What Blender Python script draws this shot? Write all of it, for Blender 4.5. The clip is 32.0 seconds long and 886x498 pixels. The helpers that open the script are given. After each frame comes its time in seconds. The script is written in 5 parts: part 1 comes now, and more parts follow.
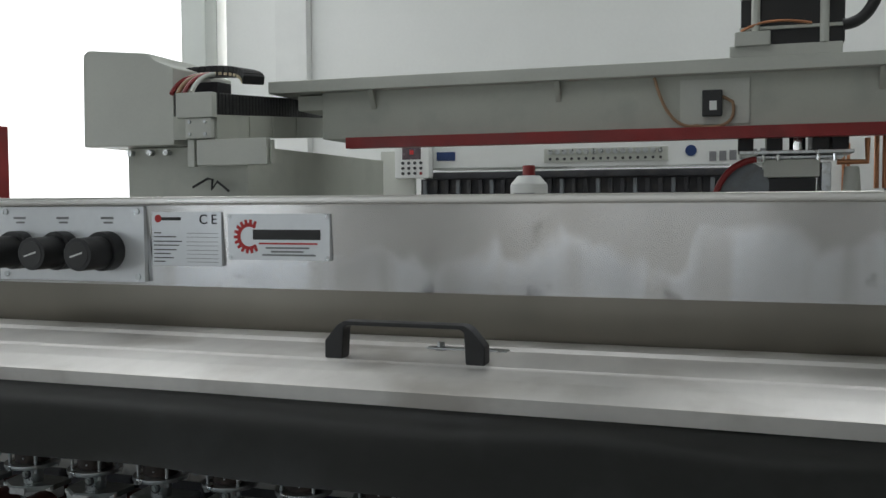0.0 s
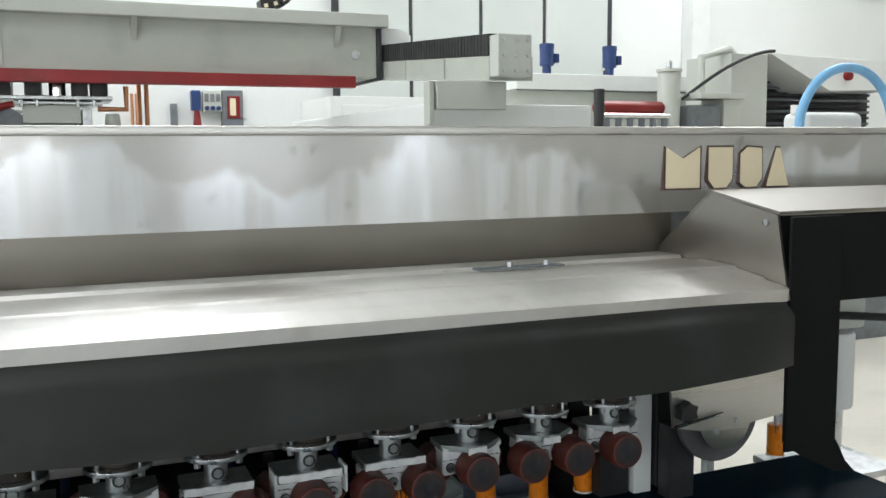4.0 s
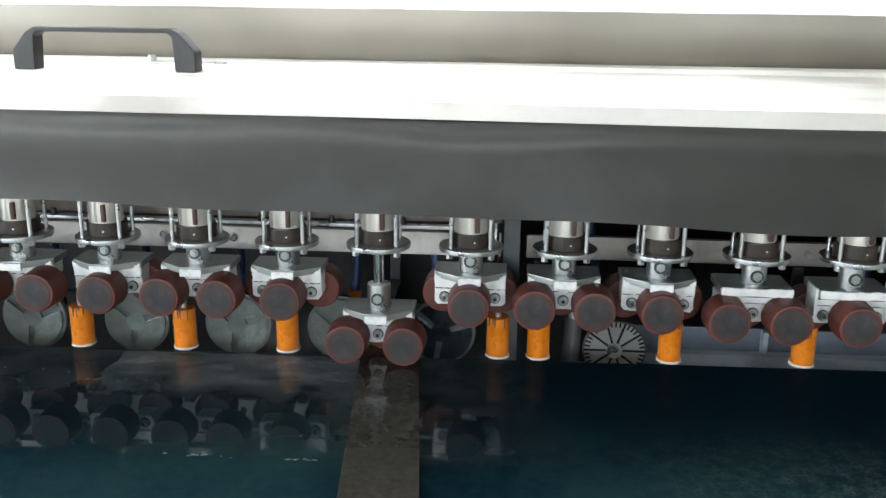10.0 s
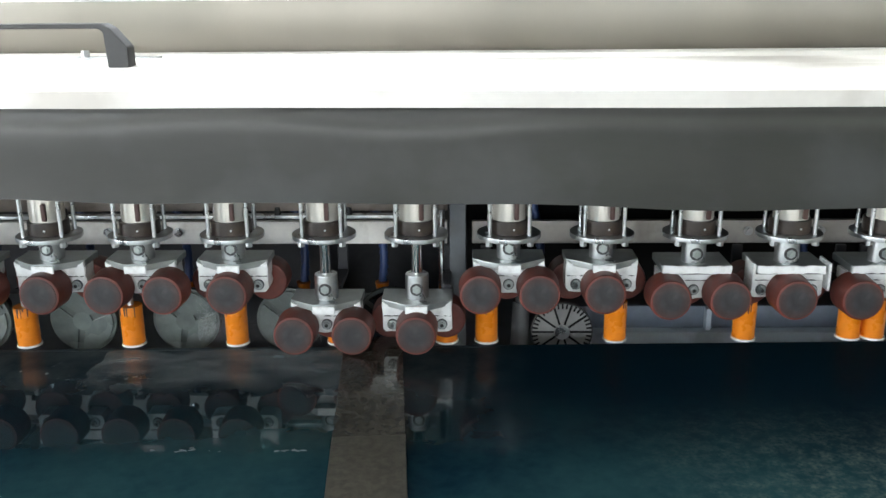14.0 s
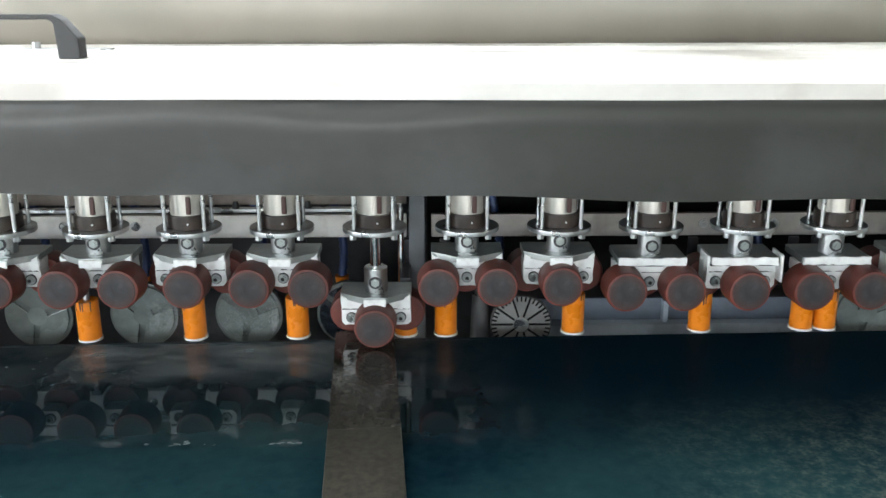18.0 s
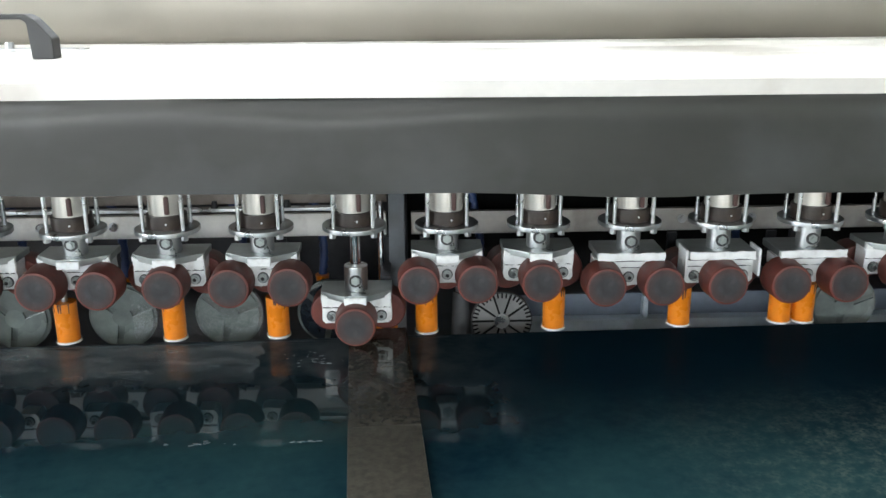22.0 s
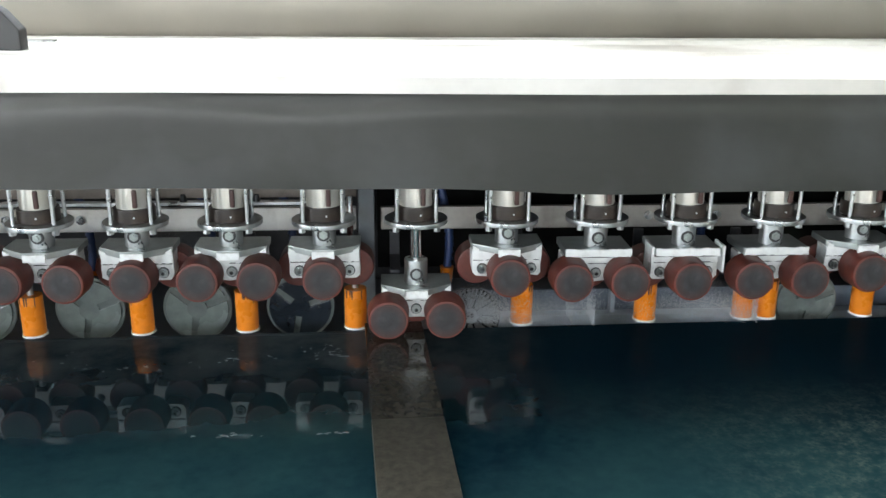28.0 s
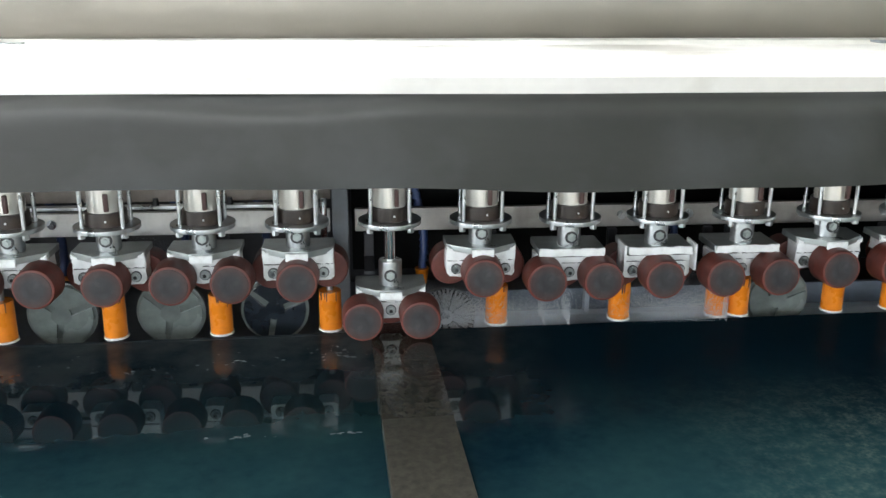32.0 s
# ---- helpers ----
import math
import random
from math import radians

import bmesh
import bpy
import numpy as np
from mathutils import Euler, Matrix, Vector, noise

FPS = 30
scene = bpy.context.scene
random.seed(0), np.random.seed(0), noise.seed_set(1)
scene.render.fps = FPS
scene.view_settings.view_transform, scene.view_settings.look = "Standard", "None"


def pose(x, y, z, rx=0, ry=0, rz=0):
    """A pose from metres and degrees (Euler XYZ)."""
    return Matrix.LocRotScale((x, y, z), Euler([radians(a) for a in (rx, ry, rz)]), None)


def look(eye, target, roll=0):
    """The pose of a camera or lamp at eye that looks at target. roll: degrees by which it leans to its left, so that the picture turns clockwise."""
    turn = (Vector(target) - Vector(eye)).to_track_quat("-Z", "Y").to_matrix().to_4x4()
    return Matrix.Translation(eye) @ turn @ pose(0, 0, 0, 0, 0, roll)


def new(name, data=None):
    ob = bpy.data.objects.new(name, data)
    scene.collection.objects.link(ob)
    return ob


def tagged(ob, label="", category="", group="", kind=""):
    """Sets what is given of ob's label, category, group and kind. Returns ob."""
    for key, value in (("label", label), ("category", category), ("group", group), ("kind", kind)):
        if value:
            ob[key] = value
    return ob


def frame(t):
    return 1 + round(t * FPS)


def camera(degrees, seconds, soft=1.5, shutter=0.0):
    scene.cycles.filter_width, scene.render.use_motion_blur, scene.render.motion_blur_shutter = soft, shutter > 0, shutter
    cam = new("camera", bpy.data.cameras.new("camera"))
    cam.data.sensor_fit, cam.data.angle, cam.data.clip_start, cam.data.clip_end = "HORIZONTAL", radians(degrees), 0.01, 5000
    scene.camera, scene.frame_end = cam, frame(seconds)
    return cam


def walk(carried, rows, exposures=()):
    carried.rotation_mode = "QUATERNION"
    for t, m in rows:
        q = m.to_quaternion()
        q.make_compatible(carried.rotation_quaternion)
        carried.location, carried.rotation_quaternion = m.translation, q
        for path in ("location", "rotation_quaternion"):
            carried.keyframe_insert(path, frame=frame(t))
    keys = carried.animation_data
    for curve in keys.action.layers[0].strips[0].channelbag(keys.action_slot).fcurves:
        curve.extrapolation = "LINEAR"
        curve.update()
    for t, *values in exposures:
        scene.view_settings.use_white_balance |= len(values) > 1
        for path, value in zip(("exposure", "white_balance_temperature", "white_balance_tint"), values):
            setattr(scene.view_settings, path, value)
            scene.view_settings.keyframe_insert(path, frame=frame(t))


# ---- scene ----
cam = camera(51.9, 32.0)
PATH = [
    (0, (0.169, -0.129, 1.5), (-0.457, 1.768, 1.4), -0.3),
    (0.5, (0.211, -0.124, 1.499), (-0.192, 1.832, 1.391), -1.0),
    (1, (0.251, -0.113, 1.492), (0.088, 1.876, 1.359), -1.1),
    (1.5, (0.288, -0.102, 1.484), (0.347, 1.89, 1.32), -1.1),
    (2, (0.323, -0.101, 1.479), (0.585, 1.873, 1.293), -0.7),
    (2.5, (0.345, -0.12, 1.478), (0.802, 1.817, 1.278), -0.7),
    (3, (0.38, -0.132, 1.477), (0.998, 1.76, 1.276), -0.8),
    (3.5, (0.401, -0.153, 1.478), (1.161, 1.686, 1.283), -0.6),
    (5.5, (0.395, -0.154, 1.47), (1.083, 1.689, 1.112), -0.3),
    (6, (0.37, -0.139, 1.448), (0.906, 1.742, 1.029), -0.1),
    (6.5, (0.351, -0.129, 1.435), (0.735, 1.777, 0.965), 0.2),
    (7, (0.325, -0.121, 1.423), (0.59, 1.798, 0.926), 0.9),
    (7.5, (0.298, -0.11, 1.417), (0.42, 1.818, 0.899), 1.3),
    (8, (0.267, -0.106, 1.408), (0.258, 1.823, 0.88), 1.6),
    (8.5, (0.246, -0.104, 1.407), (0.176, 1.822, 0.87), 2.0),
    (9, (0.226, -0.101, 1.401), (0.084, 1.817, 0.854), 1.8),
    (9.5, (0.224, -0.099, 1.403), (0.081, 1.819, 0.852), 0.9),
    (10, (0.224, -0.098, 1.401), (0.094, 1.819, 0.849), 0.7),
    (10.5, (0.227, -0.096, 1.401), (0.103, 1.821, 0.844), 0.3),
    (11, (0.229, -0.1, 1.401), (0.118, 1.818, 0.843), -0.1),
    (11.5, (0.234, -0.101, 1.4), (0.141, 1.816, 0.838), -0.1),
    (12, (0.237, -0.104, 1.4), (0.158, 1.813, 0.838), -0.4),
    (13, (0.241, -0.105, 1.398), (0.181, 1.813, 0.834), -0.5),
    (14, (0.246, -0.109, 1.399), (0.204, 1.807, 0.828), -0.5),
    (14.5, (0.247, -0.11, 1.398), (0.216, 1.806, 0.827), -0.5),
    (16.5, (0.259, -0.117, 1.397), (0.274, 1.8, 0.827), -0.2),
    (17, (0.26, -0.116, 1.395), (0.282, 1.8, 0.823), -0.3),
    (18, (0.261, -0.114, 1.396), (0.288, 1.8, 0.816), -0.1),
    (19, (0.263, -0.118, 1.395), (0.3, 1.796, 0.819), -0.1),
    (20, (0.264, -0.119, 1.396), (0.315, 1.795, 0.818), 0.0),
    (21, (0.265, -0.122, 1.394), (0.325, 1.792, 0.816), 0.0),
    (22, (0.265, -0.115, 1.396), (0.33, 1.796, 0.811), -0.4),
    (22.5, (0.27, -0.117, 1.392), (0.339, 1.796, 0.814), -0.2),
    (23, (0.265, -0.117, 1.392), (0.343, 1.796, 0.814), 0.0),
    (23.5, (0.264, -0.117, 1.393), (0.352, 1.792, 0.803), 0.5),
    (24, (0.265, -0.12, 1.392), (0.354, 1.789, 0.801), 0.3),
    (25, (0.271, -0.125, 1.394), (0.368, 1.784, 0.807), 0.3),
    (25.5, (0.268, -0.127, 1.393), (0.377, 1.781, 0.804), 0.5),
    (27.5, (0.268, -0.123, 1.394), (0.39, 1.783, 0.802), 0.6),
    (28, (0.267, -0.123, 1.399), (0.396, 1.782, 0.803), 0.5),
    (28.5, (0.27, -0.124, 1.404), (0.406, 1.78, 0.807), 0.3),
    (29, (0.274, -0.13, 1.393), (0.413, 1.777, 0.809), 0.2),
    (30, (0.27, -0.13, 1.391), (0.433, 1.776, 0.807), 0.4),
    (31, (0.271, -0.126, 1.401), (0.436, 1.776, 0.805), 0.4),
    (32, (0.275, -0.127, 1.395), (0.449, 1.777, 0.808), 0.3),
]
walk(cam, [(t, look(eye, target, roll)) for t, eye, target, roll in PATH],
     exposures=[(0, -1.75), (0.5, -1.35), (1, -0.9), (2, -0.45), (3.5, -0.3), (5.5, -0.1), (6, 0.1), (7, 0.6), (8, 0.85), (9, 0.93), (12, 1.0), (17, 1.12), (32, 1.08)])

# ---------------- world and light ----------------
world = bpy.data.worlds.new("sky")
scene.world = world
world.use_nodes = True
wn, wl = world.node_tree.nodes, world.node_tree.links
sky = wn.new("ShaderNodeTexSky")
sky.sky_type, sky.sun_disc = "NISHITA", False
sky.sun_elevation, sky.sun_rotation = radians(40), radians(200)
wl.new(sky.outputs[0], wn["Background"].inputs[0])
wn["Background"].inputs[1].default_value = 0.12


def window_light(name, eye, target, w, h, watts, colour=(0.93, 0.97, 1.0)):
    data = bpy.data.lights.new(name, "AREA")
    data.shape, data.size, data.size_y, data.energy, data.color = "RECTANGLE", w, h, watts, colour
    ob = new(name, data)
    ob.matrix_basis = look(eye, target)
    return ob


REAR_WINDOWS = ((-5.2, 1.7, 84), (-1.0, 2.8, 47), (2.05, 1.1, 17), (3.85, 0.85, 12))
for wx, wide, watts in REAR_WINDOWS:
    window_light("window_light", (wx, -6.7, 1.9), (wx, 3, 1.5), wide, 2.0, watts, (0.80, 0.90, 1.0))
window_light("window_light", (-8.7, 4.0, 2.8), (0, 4.0, 1.4), 4.5, 3.0, 225)
window_light("window_light", (-7.3, 8.1, 2.4), (0, 1, 1.2), 3.0, 3.0, 195)
# added overhead fill for the far wall and saw; the ceiling is closed
for sx in (-4.5, 1.0, 6.5):
    window_light("overhead_fill", (sx, 5.2, 5.6), (sx, 5.2, 0), 1.6, 4.0, 290 if sx > 5 else 190)

# added overhead fill over lid, skirt and near belt; no skylight is built
window_light("overhead_fill", (-2.95, 1.2, 5.6), (-2.95, 1.2, 0), 7.3, 2.4, 98)
window_light("overhead_fill", (-2.7, -1.2, 5.6), (-2.7, -1.2, 0), 6.0, 1.6, 80)
# added fill from the unseen near left, to brighten the machine's left half
window_light("window_light", (-8.7, -2.8, 1.7), (0, -1.0, 1.2), 3.2, 2.0, 165, (0.90, 0.95, 1.0))

# ---------------- materials ----------------
def nodes_of(name):
    m = bpy.data.materials.new(name)
    m.use_nodes = True
    return m, m.node_tree.nodes, m.node_tree.links, m.node_tree.nodes["Principled BSDF"]


def brush(n, l, b, direction, amount):
    """Fine brushing: highlights stretched along the direction."""
    t = n.new("ShaderNodeCombineXYZ")
    for i, v in enumerate(direction):
        t.inputs[i].default_value = v
    l.new(t.outputs[0], b.inputs["Tangent"])
    b.inputs["Anisotropic"].default_value = amount


def paint(name, colour, rough=0.5, metal=0.0, vary=0.12, scale=6.0, stretch=(1, 1, 1), bump=0.05, fine=90.0, coat=0.0, spread=0.12, per=0.0, stain_or_sheen=None, emit=0.0, brushed=None):
    """A surface with two scales of variation in colour, roughness and relief; stain = (colour, amount, scale); brushed: the direction in which highlights are drawn out."""
    m, n, l, b = nodes_of(name)
    co = n.new("ShaderNodeTexCoord")
    mp = n.new("ShaderNodeMapping")
    mp.inputs["Scale"].default_value = stretch
    l.new(co.outputs["Object"], mp.inputs[0])
    big = n.new("ShaderNodeTexNoise")
    big.inputs["Scale"].default_value, big.inputs["Detail"].default_value = scale, 6
    small = n.new("ShaderNodeTexNoise")
    small.inputs["Scale"].default_value, small.inputs["Detail"].default_value = fine, 3
    l.new(mp.outputs[0], big.inputs[0])
    l.new(mp.outputs[0], small.inputs[0])
    mix = n.new("ShaderNodeMix")
    mix.data_type = "RGBA"
    lo = tuple(c * (1 - vary) for c in colour)
    hi = tuple(min(1, c * (1 + vary)) for c in colour)
    mix.inputs[6].default_value, mix.inputs[7].default_value = (*lo, 1), (*hi, 1)
    add = n.new("ShaderNodeMath")
    add.operation = "MULTIPLY_ADD"
    add.inputs[1].default_value = 0.35
    l.new(small.outputs[0], add.inputs[0])
    l.new(big.outputs[0], add.inputs[2])
    ramp = n.new("ShaderNodeMapRange")
    ramp.inputs[1].default_value, ramp.inputs[2].default_value = 0.45, 0.9
    l.new(add.outputs[0], ramp.inputs[0])
    l.new(ramp.outputs[0], mix.inputs[0])
    out = mix.outputs[2]
    if stain_or_sheen:
        sn = n.new("ShaderNodeTexNoise")
        sn.inputs["Scale"].default_value, sn.inputs["Detail"].default_value = stain_or_sheen[2], 8
        l.new(co.outputs["Object"], sn.inputs[0])
        sr = n.new("ShaderNodeMapRange")
        sr.inputs[1].default_value, sr.inputs[2].default_value, sr.inputs[4].default_value = 0.52, 0.68, stain_or_sheen[1]
        l.new(sn.outputs[0], sr.inputs[0])
        sm = n.new("ShaderNodeMix")
        sm.data_type = "RGBA"
        sm.inputs[7].default_value = (*stain_or_sheen[0], 1)
        l.new(sr.outputs[0], sm.inputs[0])
        l.new(out, sm.inputs[6])
        out = sm.outputs[2]
    if per:
        info = n.new("ShaderNodeObjectInfo")
        hs = n.new("ShaderNodeHueSaturation")
        pr = n.new("ShaderNodeMapRange")
        pr.inputs[3].default_value, pr.inputs[4].default_value = 1 - per, 1 + per
        l.new(info.outputs["Random"], pr.inputs[0])
        l.new(pr.outputs[0], hs.inputs["Value"])
        l.new(out, hs.inputs["Color"])
        out = hs.outputs[0]
    l.new(out, b.inputs["Base Color"])
    rr = n.new("ShaderNodeMapRange")
    rr.inputs[1].default_value, rr.inputs[2].default_value = 0.3, 0.7
    rr.inputs[3].default_value, rr.inputs[4].default_value = max(0.02, rough - spread), min(1, rough + spread)
    l.new(big.outputs[0], rr.inputs[0])
    l.new(rr.outputs[0], b.inputs["Roughness"])
    b.inputs["Metallic"].default_value = metal
    b.inputs["Coat Weight"].default_value = coat
    b.inputs["Coat Roughness"].default_value = 0.08
    if bump:
        bp = n.new("ShaderNodeBump")
        bp.inputs["Strength"].default_value, bp.inputs["Distance"].default_value = bump, 0.004
        l.new(add.outputs[0], bp.inputs["Height"])
        l.new(bp.outputs[0], b.inputs["Normal"])
    if brushed:
        brush(n, l, b, brushed, 0.7)
    if emit:
        b.inputs["Emission Color"].default_value = (*colour, 1)
        b.inputs["Emission Strength"].default_value = emit
    return m


STEEL = paint("brushed_steel", (0.62, 0.60, 0.57), 0.30, 1.0, 0.08, 3.0, (0.6, 1, 6), 0.02, 60, spread=0.10)
# the lid's darker patches paint in the uneven, blurred window reflections
LID = paint("lid_steel", (0.73, 0.71, 0.685), 0.47, 0.95, 0.08, 4.0, (1.5, 0.4, 2), 0.02, 40, spread=0.12, stain_or_sheen=((0.48, 0.45, 0.415), 0.75, 6), brushed=(0, 0.8, 0.6))
CHROME = paint("polished_steel", (0.78, 0.78, 0.78), 0.12, 1.0, 0.04, 5.0, bump=0.0, spread=0.05)
GALV = paint("zinc_steel", (0.60, 0.62, 0.63), 0.33, 1.0, 0.12, 25, bump=0.08, spread=0.12, stain_or_sheen=((0.25, 0.23, 0.2), 0.4, 30))
CASTING = paint("worn_white_casting", (0.90, 0.91, 0.90), 0.34, 0.0, 0.08, 30, bump=0.3, spread=0.15, stain_or_sheen=((0.40, 0.38, 0.35), 0.45, 40), per=0.08)
SADDLE = paint("grey_casting", (0.40, 0.43, 0.42), 0.36, 0.7, 0.18, 28, bump=0.2, spread=0.12, per=0.08)
TYRE = paint("brown_rubber", (0.145, 0.034, 0.024), 0.50, 0, 0.3, 40, bump=0.12, spread=0.12, stain_or_sheen=((0.07, 0.030, 0.024), 0.6, 35), per=0.15)
HUB = paint("grey_hub", (0.030, 0.030, 0.033), 0.5, 0, 0.3, 45, bump=0.15, stain_or_sheen=((0.10, 0.095, 0.09), 0.4, 60), per=0.15, coat=0.05)
ORANGE = paint("orange_plastic", (0.82, 0.235, 0.012), 0.33, 0, 0.1, 30, bump=0.04, coat=0.3, stain_or_sheen=((0.35, 0.10, 0.01), 0.35, 25))
RUBBER = paint("black_rubber", (0.0080, 0.0088, 0.0073), 0.42, 0, 0.25, 5, (0.5, 1, 2), 0.05, 70, spread=0.09, stain_or_sheen=((0.022, 0.024, 0.025), 0.7, 8))
CURTAIN_SHADE = paint("matt_curtain_and_shade_black", (0.006, 0.006, 0.006), 0.75, 0, 0.25, 6, bump=0.06)
BLACK = paint("black_plastic", (0.018, 0.018, 0.019), 0.42, 0, 0.2, 20, bump=0.1)
DARK = paint("dark_steel", (0.05, 0.05, 0.055), 0.5, 0.4, 0.3, 8, bump=0.1, stain_or_sheen=((0.10, 0.09, 0.08), 0.5, 12))
BARREL = paint("cream_cylinder_tube", (0.80, 0.76, 0.69), 0.16, 0.55, 0.06, 20, bump=0.02, spread=0.05, coat=0.5, stain_or_sheen=((0.42, 0.33, 0.25), 0.4, 26))
SHEET = paint("dull_grey_sheet", (0.25, 0.232, 0.202), 0.36, 0.9, 0.16, 1.8, (1.3, 1, 0.5), 0.0, 5, spread=0.06, brushed=(0, 0, 1))
FRAME = paint("frame_grey_paint", (0.17, 0.185, 0.20), 0.5, 0.1, 0.15, 8, bump=0.08, stain_or_sheen=((0.12, 0.11, 0.10), 0.5, 14))
RAIL = paint("grey_rail", (0.80, 0.775, 0.73), 0.4, 0.1, 0.12, 14, bump=0.1, stain_or_sheen=((0.34, 0.29, 0.24), 0.6, 18))
BLUEGREY = paint("pale_blue_grey_paint", (0.50, 0.58, 0.65), 0.45, 0, 0.12, 9, bump=0.05, stain_or_sheen=((0.2, 0.22, 0.23), 0.5, 12))
MACHINE = paint("machine_grey_paint", (0.455, 0.470, 0.415), 0.45, 0, 0.05, 3, bump=0.03, stain_or_sheen=((0.34, 0.355, 0.32), 0.4, 5))
PALE = paint("pale_machine_paint", (0.535, 0.548, 0.50), 0.42, 0, 0.05, 3, bump=0.03)
WHITE = paint("white_paint", (0.78, 0.79, 0.77), 0.5, 0, 0.04, 4, bump=0.03)
WALLM = paint("white_plaster", (0.82, 0.83, 0.81), 0.75, 0, 0.03, 1.2, bump=0.05, fine=30)
PANELM = paint("grey_wall_panel", (0.60, 0.63, 0.60), 0.6, 0, 0.04, 2, bump=0.03)
FLOORM = paint("concrete_floor", (0.36, 0.35, 0.33), 0.55, 0, 0.15, 0.9, bump=0.1, fine=25, stain_or_sheen=((0.17, 0.165, 0.155), 0.6, 0.7))
PALEFLOOR = paint("pale_resin_floor", (0.66, 0.62, 0.55), 0.45, 0, 0.08, 1.5, bump=0.06, fine=25, stain_or_sheen=((0.48, 0.45, 0.40), 0.5, 1.4))
RED = paint("red_paint", (0.23, 0.012, 0.012), 0.42, 0, 0.15, 6, bump=0.03, stain_or_sheen=((0.33, 0.03, 0.03), 0.5, 5))
BLUE = paint("blue_paint", (0.018, 0.045, 0.15), 0.4, 0, 0.15, 10, bump=0.03)
BLUEHOSE = paint("blue_hose", (0.20, 0.45, 0.72), 0.35, 0, 0.12, 10, bump=0.02)
CREAM = paint("cream_letter", (0.83, 0.72, 0.50), 0.45, 0, 0.04, 10, bump=0.02)
BROWN = paint("dark_brown_edge", (0.07, 0.03, 0.025), 0.5, 0, 0.1, 10, bump=0.02)
PLATEM = paint("printed_aluminium", (0.74, 0.76, 0.78), 0.34, 0.35, 0.05, 8, bump=0.02, spread=0.06)
INK = paint("black_ink", (0.03, 0.03, 0.03), 0.5, bump=0.0)
INKGREY = paint("grey_ink", (0.22, 0.22, 0.23), 0.5, bump=0.0)
INKRED = paint("red_ink", (0.55, 0.03, 0.03), 0.5, bump=0.0)
COPPER = paint("copper_pipe", (0.55, 0.25, 0.13), 0.4, 0.7, 0.15, 12, bump=0.03)
WIRE = paint("tan_cable", (0.35, 0.22, 0.13), 0.5, 0, 0.1, 12, bump=0.0)
SCREEN = paint("dark_screen", (0.10, 0.07, 0.08), 0.2, 0, 0.3, 20, bump=0.0)
GRIND = paint("wet_abrasive", (0.16, 0.185, 0.175), 0.25, 0, 0.3, 10, bump=0.12, coat=0.6, stain_or_sheen=((0.13, 0.15, 0.15), 0.6, 13), per=0.15)
BACKING = paint("wet_backing", (0.13, 0.150, 0.141), 0.25, 0, 0.3, 14, bump=0.1, coat=0.5)
GRINDDARK = paint("dark_wet_abrasive", (0.018, 0.024, 0.032), 0.18, 0, 0.3, 12, bump=0.15, coat=0.6)
SEGM = paint("metal_segments", (0.26, 0.256, 0.25), 0.42, 0.5, 0.15, 30, bump=0.15)
GRANITE = paint("brown_granite", (0.045, 0.041, 0.033), 0.15, 0, 0.6, 100, bump=0.015, fine=360, spread=0.04, stain_or_sheen=((0.078, 0.070, 0.056), 0.5, 90))
gn, gl = GRANITE.node_tree.nodes, GRANITE.node_tree.links
gco, gsep, gmap = gn.new("ShaderNodeTexCoord"), gn.new("ShaderNodeSeparateXYZ"), gn.new("ShaderNodeMapRange")
for i, v in enumerate((-0.02, 0.30, 0.40, 0.04)):
    gmap.inputs[i + 1].default_value = v
gl.new(gco.outputs["Object"], gsep.inputs[0])
gl.new(gsep.outputs[1], gmap.inputs[0])
gl.new(gmap.outputs[0], gn["Principled BSDF"].inputs["Roughness"])
CAP = paint("brown_black_cap", (0.036, 0.026, 0.021), 0.4, 0.1, 0.3, 30, bump=0.1, stain_or_sheen=((0.09, 0.06, 0.045), 0.5, 25), per=0.15)
LIT_INNER = paint("stained_lit_inner_sheet", (0.30, 0.255, 0.22), 0.5, 0.2, 0.25, 6, bump=0.1, stain_or_sheen=((0.09, 0.07, 0.06), 0.7, 9))
LOWPANEL = paint("blue_grey_cover", (0.15, 0.18, 0.225), 0.45, 0, 0.15, 9, bump=0.06, stain_or_sheen=((0.07, 0.08, 0.09), 0.5, 12))
DULLRAIL = paint("darker_rail", (0.40, 0.375, 0.345), 0.45, 0.3, 0.15, 12, bump=0.1, stain_or_sheen=((0.16, 0.14, 0.12), 0.6, 16))
WORN = paint("worn_disc_steel", (0.11, 0.11, 0.112), 0.45, 0.3, 0.25, 14, bump=0.1, stain_or_sheen=((0.2, 0.2, 0.2), 0.4, 20))
MIST = paint("fine_spray", (0.80, 0.84, 0.88), 0.3, bump=0.0)
MIST.node_tree.nodes["Principled BSDF"].inputs["Alpha"].default_value = 0.6
# pale colour stands in for the hazy reflections in rippled water
HAZEFILM = paint("pale_haze_water", (0.34, 0.39, 0.41), 0.12, 0, 0.2, 20, bump=0.10, fine=60, spread=0.05)
sn_, sl_ = HAZEFILM.node_tree.nodes, HAZEFILM.node_tree.links
sco, smap, snoise, sspan = sn_.new("ShaderNodeTexCoord"), sn_.new("ShaderNodeMapping"), sn_.new("ShaderNodeTexNoise"), sn_.new("ShaderNodeMapRange")
smap.inputs["Scale"].default_value = (12, 26, 1)
snoise.inputs["Scale"].default_value, snoise.inputs["Detail"].default_value = 1.0, 6
for i, v in enumerate((0.34, 0.70, 0.0, 0.60)):
    sspan.inputs[i + 1].default_value = v
sl_.new(sco.outputs["Object"], smap.inputs[0])
sl_.new(smap.outputs[0], snoise.inputs[0])
sl_.new(snoise.outputs[0], sspan.inputs[0])
